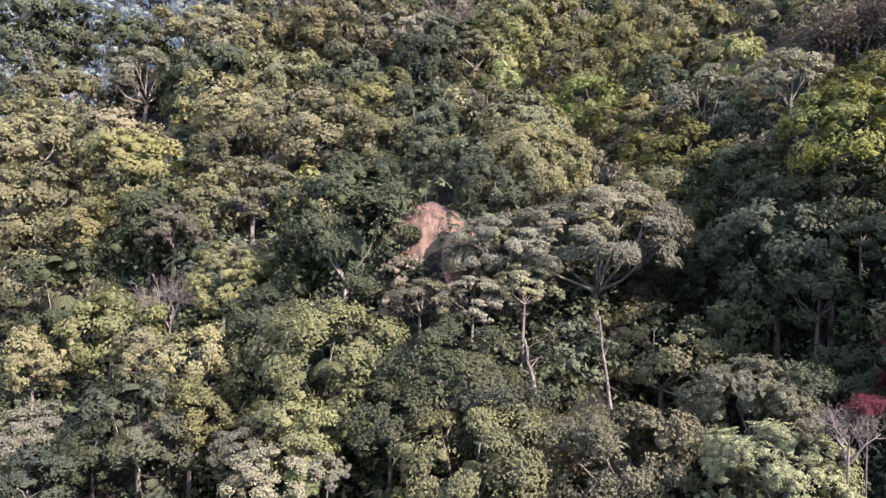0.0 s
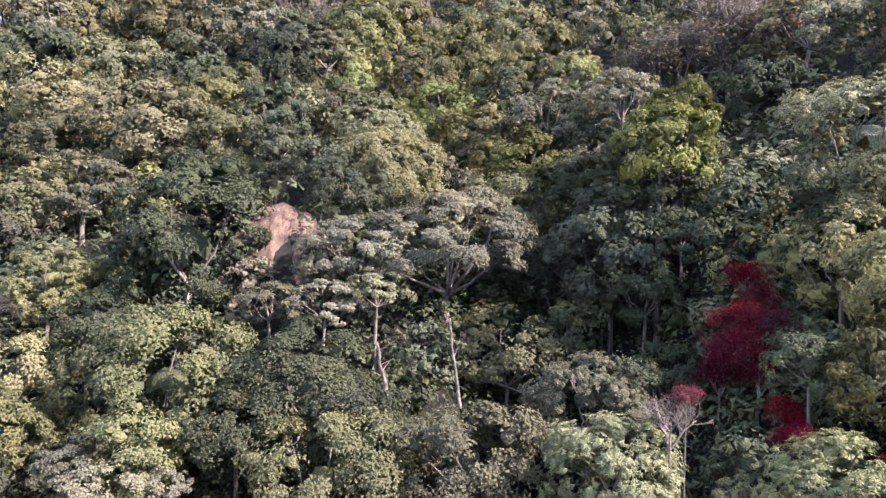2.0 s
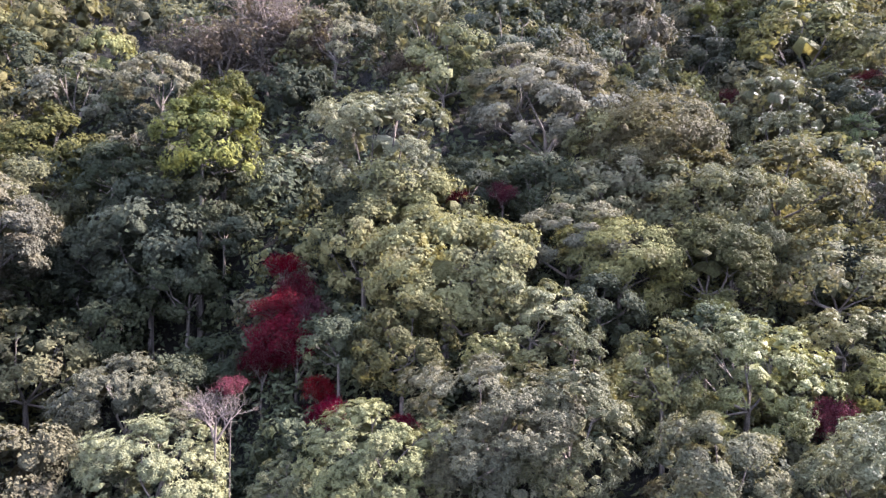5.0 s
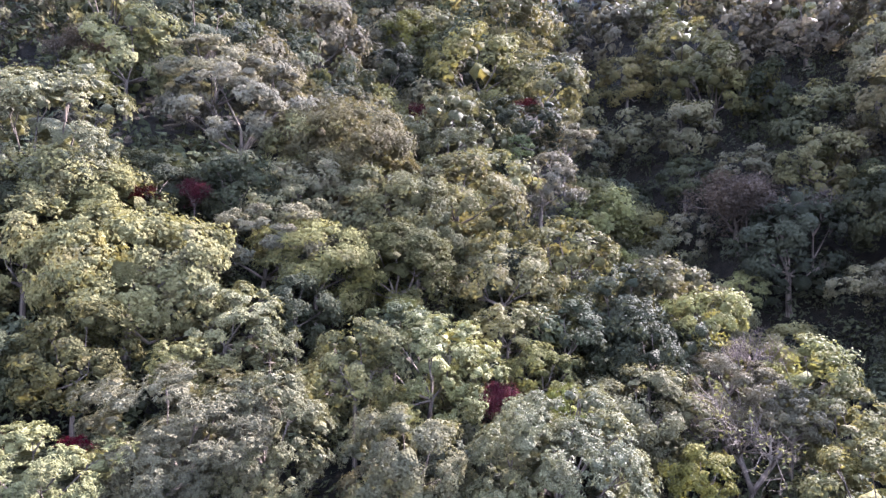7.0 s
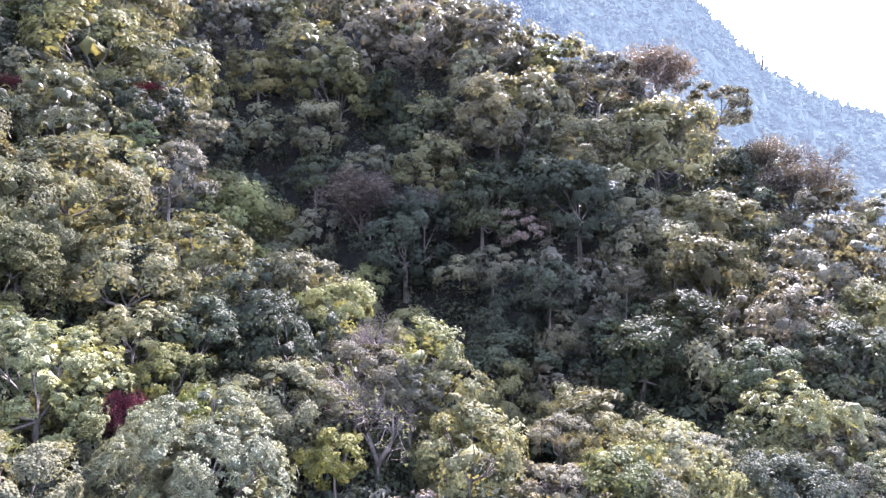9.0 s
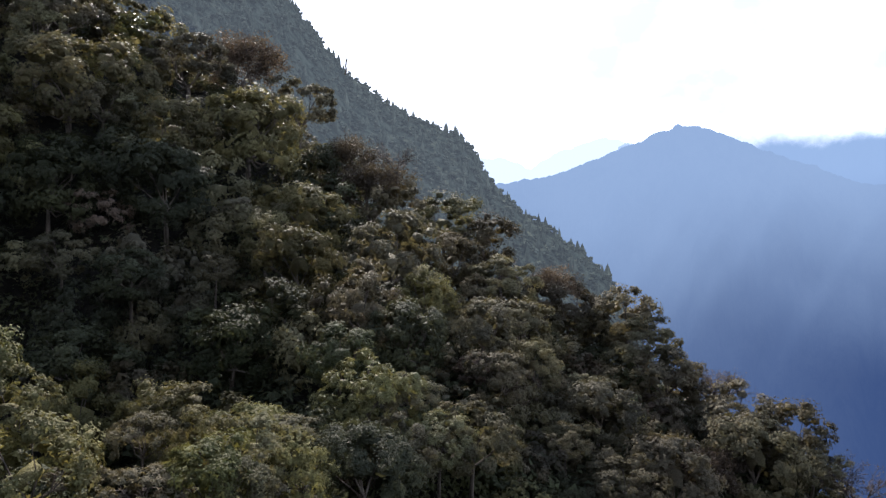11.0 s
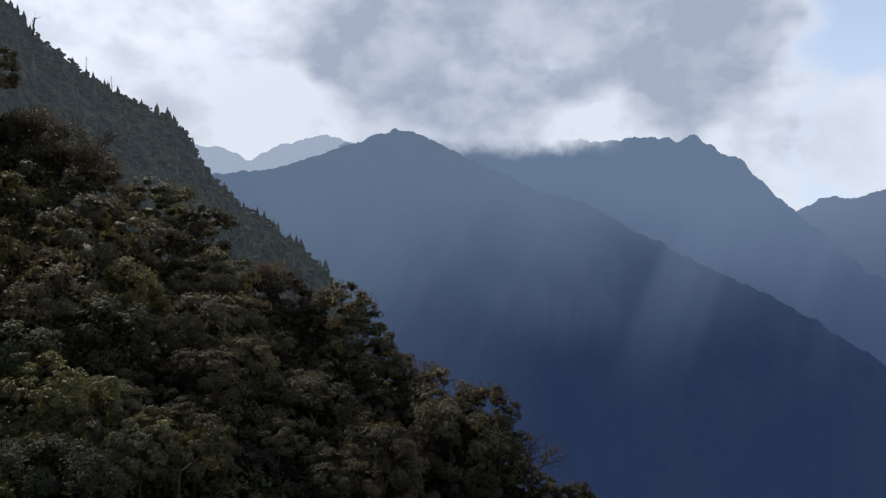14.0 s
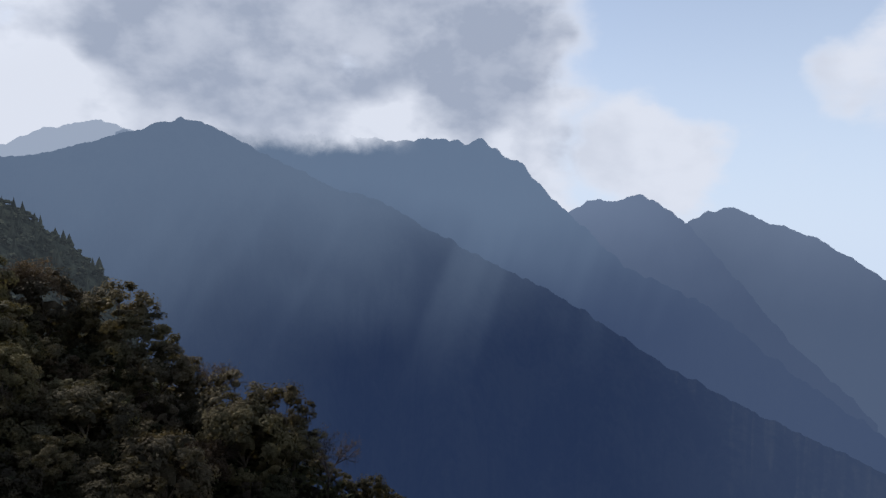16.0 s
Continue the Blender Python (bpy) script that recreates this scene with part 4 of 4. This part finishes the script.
tree("green", 59.0, -57.2, 52.3, 3.67)
tree("russet", 39.2, -35.5, 43.7, 2.52)
tree("green", 54.6, -27.1, 43.5, 4.38)
tree("green", 60.7, -26.0, 44.3, 3.06)
tree("green", 40.2, -10.5, 47.9, 2.97)
tree("russet", 51.0, -58.7, 49.4, 3.62)
tree("green", 82.0, -50.0, 60.3, 3.43)
tree("green", 33.4, -18.9, 46.8, 1.61)
tree("dark", 103.4, -29.9, 67.3, 5.61)
tree("dark", 106.1, -18.2, 62.3, 7.20)
tree("dark", 127.2, -5.6, 74.9, 4.12)
tree("dark", 82.2, -32.5, 55.7, 3.92)
tree("dark", 96.0, -42.9, 67.6, 6.35)
tree("dark", 63.5, -35.0, 49.1, 4.35)
tree("dark", 52.5, -40.0, 49.1, 3.33)
tree("dark", 52.6, -48.1, 49.5, 4.03)
tree("pale", 38.1, -42.5, 43.0, 3.91)
tree("russet", 46.3, -61.9, 45.4, 3.08)
tree("dark", 76.0, -24.2, 47.2, 4.80)
tree("yellow", 34.8, -17.5, 47.1, 2.47)
tree("russet", 70.7, -62.3, 56.6, 5.90)
tree("russet", 57.5, -85.0, 49.4, 4.79)
tree("russet", 31.4, -82.0, 37.8, 4.74)
tree("pale", 37.2, -54.6, 40.4, 2.11)
tree("russet", 31.5, -65.1, 35.5, 4.58)
tree("russet", 48.9, -86.8, 48.7, 4.64)
tree("russet", 28.2, -77.4, 35.4, 5.11)
tree("pale", 45.8, -85.5, 44.3, 5.74)
tree("russet", 40.0, -65.2, 40.9, 4.23)
tree("pale", 23.4, -81.1, 34.4, 3.42)
tree("russet", 41.2, -82.8, 41.7, 4.68)
tree("russet", 26.2, -83.6, 36.7, 3.94)
tree("pale", 32.4, -57.2, 36.9, 3.64)
tree("brown", 59.7, -85.1, 52.6, 3.97)
tree("brown", 30.5, -71.5, 35.1, 3.26)

tree("dark", 28.6, 51.0, 65.2, 3.40)
tree("dark", 31.6, 52.9, 69.0, 3.00)
tree("dark", 30.4, 60.8, 70.5, 3.60)
tree("dark", 35.0, 37.5, 62.5, 4.00)

# leafless trees and bare stems
bare_tree(-21.3, 54.5, 56.2, 2.93, "leafless tree with a tangle of pinkish-brown twigs", "", 0)
bare_tree(16.8, 28.5, 53.4, 1.91, "half-bare tree with pale dry twigs and a few leaves", "brown", 1)
bare_tree(43.2, -5.4, 51.0, 4.97, "bare crooked tree with dark limbs and sparse yellow leaves", "yellow", 2)
bare_tree(-15.7, 40.5, 49.8, 1.54, "small leafless bush-like tree with pinkish twigs", "", 1)
bare_tree(91.0, -82.1, 74.5, 4.30, "dead leafless tree standing dark on the ridge", "", 2)
bare_tree(109.2, -22.0, 68.3, 5.14, "pale leafless tree in front of the shaded slope", "", 1)
bare_tree(115.9, -14.1, 71.1, 5.29, "pale leafless tree in front of the shaded slope", "", 0)
bare_tree(19.6, -82.7, 33.5, 3.95, "thin bare tree on the edge of the slope", "brown", 0)
bare_tree(35.1, -85.4, 41.3, 3.66, "thin bare tree on the edge of the slope", "brown", 1)
bare_tree(-25.4, 65.6, 61.9, 2.65, "small tree with bare pale branches among evergreens", "", 2)
bare_tree(48.7, -4.8, 53.8, 2.80, "leafless tree with purplish-grey twigs on the edge of the spur", "", 1)
bare_tree(50.3, -6.8, 54.2, 2.43, "thin bare tree with grey twigs on the spur", "", 0)
bare_tree(-0.4, 125.9, 104.4, 6.23, "large half-bare tree with dark branches", "brown", 2)
bare_tree(48.2, 70.8, 88.3, 8.10, "large half-bare tree with spreading dark branches", "brown", 0)
stem("thin dead tree on the skyline of the far wooded hill", "dead_snag", (452.0, -421.7, 162.0), (453.0, -422.0, 180.5), 0.34, BARK)
stem("thin dead tree on the skyline of the far wooded hill", "dead_snag", (476.0, -417.9, 178.0), (475.0, -417.5, 197.0), 0.32, BARK)
stem("white broken dead stem standing in the wood", "dead_snag", (-35.0, 91.5, 73.1), (-35.6, 91.4, 75.1), 0.22, PALE_BARK)
stem("pale leaning trunk in the shade of its tree", "pale_trunk", (5.5, 39.7, 51.8), (4.8, 39.7, 55.4), 0.15, BARK)
stem("tall straight pale trunk under a grey-olive crown", "pale_trunk", (10.2, 41.3, 51.2), (9.4, 41.2, 56.7), 0.12, BARK)
stem("grey dead stem on the skyline", "dead_snag", (119.0, -92.7, 95.0), (118.9, -93.0, 98.5), 0.22, BARK)
stem("pale broken limb in the canopy", "dead_snag", (-40.0, 74.8, 62.2), (-40.3, 74.8, 63.5), 0.15, PALE_BARK)
landslip(4.6, 5.0)

# ---- the rest of the wood ----
CLEAR = [(-1.3, 3.0, 2.6)]    # open sight lines: bearing, elevation, half width


def in_the_open(x, y, z, r):
    d = math.hypot(x, y)
    az, el = math.degrees(math.atan2(x, y)), math.degrees(math.atan2(z - EYE, d))
    wide = math.degrees(r / d)
    return any(abs(az - a) < w + wide * 0.9 and abs(el - e) < w + wide * 0.8 and d < 67 for a, e, w in CLEAR)


def fill(r0, r1, az0, az1, tries, sizes, kinds, spacing, fine=None, sink=0.0):
    """Scatters trees over a stretch of the slope, clear of those that stand there."""
    made = 0
    cells = {}
    for t in PLANTED:
        cells.setdefault((int(t[0] // 8), int(t[1] // 8)), []).append(t)
    for _ in range(tries):
        d = math.sqrt(rand.uniform(r0 * r0, r1 * r1))
        az = rand.uniform(az0, az1)
        x, y = d * math.sin(radians(az)), d * math.cos(radians(az))
        r = rand.uniform(*sizes)
        cx, cy = int(x // 8), int(y // 8)
        near = [t for i in (-1, 0, 1) for j in (-1, 0, 1) for t in cells.get((cx + i, cy + j), ())]
        if any(math.hypot(x - t[0], y - t[1]) < spacing * (r + t[3]) for t in near):
            continue
        z = canopy(x, y) - 0.6 * r + rand.uniform(-1.2, 0.4) - sink
        if in_the_open(x, y, z, r):
            continue
        tree(rand.choice(kinds), x, y, z, r, fine)
        cells.setdefault((cx, cy), []).append(PLANTED[-1])
        made += 1
    return made


MIX = ["green"] * 6 + ["dark"] * 5 + ["tall"] * 3 + ["pale"] * 3 + ["russet"] * 2 + ["brown"] + ["olive"] * 3
# dark leaves prevail, standing in for shadow between the taller crowns
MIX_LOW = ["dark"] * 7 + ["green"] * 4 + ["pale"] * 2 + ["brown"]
MIX_FAR = ["green"] * 4 + ["dark"] * 4 + ["tall"] * 3 + ["whorl"] * 2 + ["pale"] * 4 + ["russet"] * 3 + ["brown"]
# weighted to paler leaves, a stand-in for haze on the upper far slope
MIX_HIGH = ["pale"] * 5 + ["whorl"] * 3 + ["green"] * 4 + ["russet"] * 3 + ["dark"] * 2
MIX_EDGE = ["russet"] * 9 + ["brown"] * 3 + ["pale"] * 5 + ["dark"] * 3
fill(22, 46, -40, 95, 500, (1.7, 2.6), MIX, 0.68, 2, 2.8)


def joined(name, chunks):
    """One mesh out of many (corner points, faces, slot), with a slot for each kind of leaf."""
    me = bpy.data.meshes.new(name)
    for m in LEAVES.values():
        me.materials.append(m)
    verts = np.concatenate([c[0] for c in chunks])
    loops, starts, slots, smooth, at = [], [], [], [], 0
    begin = 0
    for points, (flat, first, soft), slot in chunks:
        smooth.append(soft)
        loops.append(flat + at)
        starts.append(first + begin)
        slots.append(np.full(len(first), slot))
        at += len(points)
        begin += len(flat)
    loops, starts, slots = np.concatenate(loops), np.concatenate(starts), np.concatenate(slots)
    me.vertices.add(len(verts))
    me.vertices.foreach_set("co", verts.astype(np.float32).ravel())
    me.loops.add(len(loops))
    me.loops.foreach_set("vertex_index", loops.astype(np.int32))
    me.polygons.add(len(starts))
    me.polygons.foreach_set("loop_start", starts.astype(np.int32))
    me.polygons.foreach_set("material_index", slots.astype(np.int32))
    me.polygons.foreach_set("use_smooth", np.concatenate(smooth))
    tone = me.attributes.new("tone", "FLOAT", "POINT")
    tone.data.foreach_set("value", np.concatenate([np.full(len(c[0]), (0.618 * i) % 1.0, np.float32) for i, c in enumerate(chunks)]))
    me.update(calc_edges=True)
    return me


PACKED = {}
for key, (points_, sides_, soft_) in FOLIAGE.items():
    PACKED[key] = (np.array([i for f in sides_ for i in f]), np.cumsum([0] + [len(f) for f in sides_])[:-1], np.array(soft_))


def wood(label, zones, skin=None):
    """The closed wood behind the single trees, too dense to count: one mesh of many crowns."""
    chunks, cells = [], {}
    for t in PLANTED:
        cells.setdefault((int(t[0] // 9), int(t[1] // 9)), []).append(t)
    order = list(LEAVES)
    for r0, r1, az0, az1, tries, sizes, kinds, spacing, fine, sink in zones:
        for _ in range(tries):
            d = math.sqrt(rand.uniform(r0 * r0, r1 * r1))
            az = rand.uniform(az0, az1)
            x, y = d * math.sin(radians(az)), d * math.cos(radians(az))
            r = rand.uniform(*sizes)
            cx, cy = int(x // 9), int(y // 9)
            near = [t for i in (-1, 0, 1) for j in (-1, 0, 1) for t in cells.get((cx + i, cy + j), ())]
            if any(math.hypot(x - t[0], y - t[1]) < spacing * (r + t[3]) for t in near):
                continue
            z = canopy(x, y) - 0.6 * r + rand.uniform(-2.6, 1.1) - sink
            if in_the_open(x, y, z, r):
                continue
            style, leaves = KINDS[rand.choice(kinds)][:2]
            style = "open" if style == "loose" else style
            k = rand.randrange(5)
            a = rand.uniform(0, 6.28)
            points = FOLIAGE[style, fine, k][0]
            ca, sa = math.cos(a), math.sin(a)
            turned = np.stack([points[:, 0] * ca - points[:, 1] * sa, points[:, 0] * sa + points[:, 1] * ca, points[:, 2] * rand.uniform(0.85, 1.35)], 1)
            chunks.append((turned * r + np.array((x, y, z)), PACKED[style, fine, k], order.index(leaves)))
            cells.setdefault((cx, cy), []).append((x, y, z, r))
    ob = new("wooded_slope", joined("wooded_slope", chunks))
    if skin:
        for slot in ob.material_slots:
            slot.link, slot.material = "OBJECT", skin
    return tagged(ob, label, "forest", kind="stuff")


wood("dense evergreen broadleaf forest covering the sunlit slope", [
    (24, 62, -40, 95, 1600, (1.8, 2.6), MIX_LOW, 0.6, 4, 2.8),
    (46, 100, -42, 66, 3000, (3.2, 5.2), MIX, 0.70, 3, 2.6),
    (100, 175, -44, 80, 3500, (4.4, 7.4), MIX, 0.72, 3, 0.8),
])
wood("dense evergreen forest on the shaded far side of the gully", [
    (24, 62, 95, 176, 1200, (1.8, 2.8), MIX_LOW, 0.6, 4, 2.4),
    (60, 90, 66, 139, 2200, (2.8, 4.8), MIX_FAR, 0.68, 3, 2.6),
    (90, 140, 66, 132, 4200, (3.6, 6.4), MIX_FAR, 0.71, 3, 1.5),
    (48, 108, 138, 177, 3200, (1.7, 3.0), MIX_EDGE, 0.56, 3, 1.1),
    (140, 200, 66, 136, 3000, (4.4, 7.4), MIX_HIGH, 0.70, 4, 0.6),
])
# wood colours mixed with emitted blue, which paints haze over the slope
HAZE_PAINT = distance("haze_painted_wood", (0.026, 0.030, 0.020), (0.110, 0.108, 0.070), (0.22, 0.28, 0.37), (0.20, 0.26, 0.35), 0.2, 0.5)
wood("forest high up on the far mountainside, its bluish haze painted on", [
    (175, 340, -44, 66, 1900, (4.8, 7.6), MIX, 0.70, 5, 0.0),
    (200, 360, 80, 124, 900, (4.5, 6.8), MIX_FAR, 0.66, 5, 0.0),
], HAZE_PAINT)


def conifer_wood(count):
    """The far wooded hill: hundreds of small pointed and round trees, joined."""
    rng = np.random.default_rng(5)
    verts, faces = [], []
    while count:
        az = rng.uniform(110, 157)
        d = math.sqrt(rng.uniform(240 ** 2, 700 ** 2))
        x, y = d * math.sin(radians(az)), d * math.cos(radians(az))
        z = ground(x, y)
        tall, wide = rng.uniform(7, 15), rng.uniform(2.8, 5.0)
        at = len(verts)
        if rng.random() < 0.22:
            for i, (h, w) in enumerate(((0.05, 0.5), (0.35, 0.85), (0.65, 0.5), (1.0, 0.03))):
                for k in range(6):
                    a = 1.047 * k + rng.uniform(-0.3, 0.3)
                    g = wide * w * rng.uniform(0.5, 0.9)
                    verts.append((x + math.cos(a) * g, y + math.sin(a) * g, z + tall * h * rng.uniform(0.9, 1.05)))
            for i in range(3):
                for k in range(6):
                    j = (k + 1) % 6
                    faces.append((at + 6 * i + k, at + 6 * i + j, at + 6 * i + 6 + j, at + 6 * i + 6 + k))
        else:
            # a broad crown: a dome of small lumps
            for _ in range(7):
                d = unit(rng.normal(size=3) + np.array((0, 0, 0.5)))
                c = np.array((x, y, z + tall * 0.42)) + d * wide * np.array((0.75, 0.75, 0.6)) * rng.uniform(0.6, 1.0)
                at = len(verts)
                verts += (c + ICO * np.array((1, 1, 0.75)) * wide * rng.uniform(0.26, 0.5) * rng.uniform(0.6, 1.25, (12, 1))).tolist()
                faces += (ICO_FACES + at).tolist()
        count -= 1
    # the closed canopy below their tops
    at, azs, rs = len(verts), np.arange(104, 160, 0.5), np.geomspace(230, 760, 46)
    for az in azs:
        for d in rs:
            x, y = d * math.sin(radians(az)), d * math.cos(radians(az))
            verts.append((x, y, ground(x, y) + 4.0 + 2.5 * noise.noise((x * 0.11, y * 0.11, 0.0))))
    m = len(rs)
    for i in range(len(azs) - 1):
        faces += [(at + i * m + j, at + i * m + j + 1, at + i * m + m + j + 1, at + i * m + m + j) for j in range(m - 1)]
    # the haze over the hill is emission mixed into its trees' colour
    wood = distance("haze_painted_hill_wood", (0.014, 0.019, 0.014), (0.110, 0.120, 0.086), (0.27, 0.31, 0.345), (0.115, 0.135, 0.165), 0.24, 0.12, -60.0, 200.0)
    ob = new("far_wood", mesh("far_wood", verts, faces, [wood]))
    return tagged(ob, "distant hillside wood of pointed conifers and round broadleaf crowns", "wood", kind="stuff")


conifer_wood(4300)


def undergrowth(count, near, far, az0, seed):
    """Low bushes and ferns that close the ground between the trunks."""
    rng = np.random.default_rng(seed)
    verts, faces = [], []
    for _ in range(count):
        az = rng.uniform(az0, 172)
        d = math.sqrt(rng.uniform(near ** 2, far ** 2))
        x, y = d * math.sin(radians(az)), d * math.cos(radians(az))
        if abs(az + 1.3) < 2.3 and 44 < d < 72 and rng.random() < 0.9:
            continue
        spot = np.array((x, y, ground(x, y) + 0.5))
        size = rng.uniform(0.8, 2.0) * (1.0 if d < 60 else 1.6)
        q, corners = leaf_faces(rng, np.array([(0.0, 0.0, 0.1)]), np.array([size]), 26, 0.28 * size, "dome")
        at = len(verts)
        verts += (q + spot).tolist()
        faces += (np.arange(len(q)).reshape(-1, corners) + at).tolist()
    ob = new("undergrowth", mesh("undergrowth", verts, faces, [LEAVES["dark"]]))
    return tagged(ob, "dark-green bushes and ferns covering the forest floor", "undergrowth", kind="stuff")


undergrowth(7500, 24, 66, -40, 8)
undergrowth(2000, 66, 105, -40, 10)
undergrowth(4000, 60, 165, 66, 9)
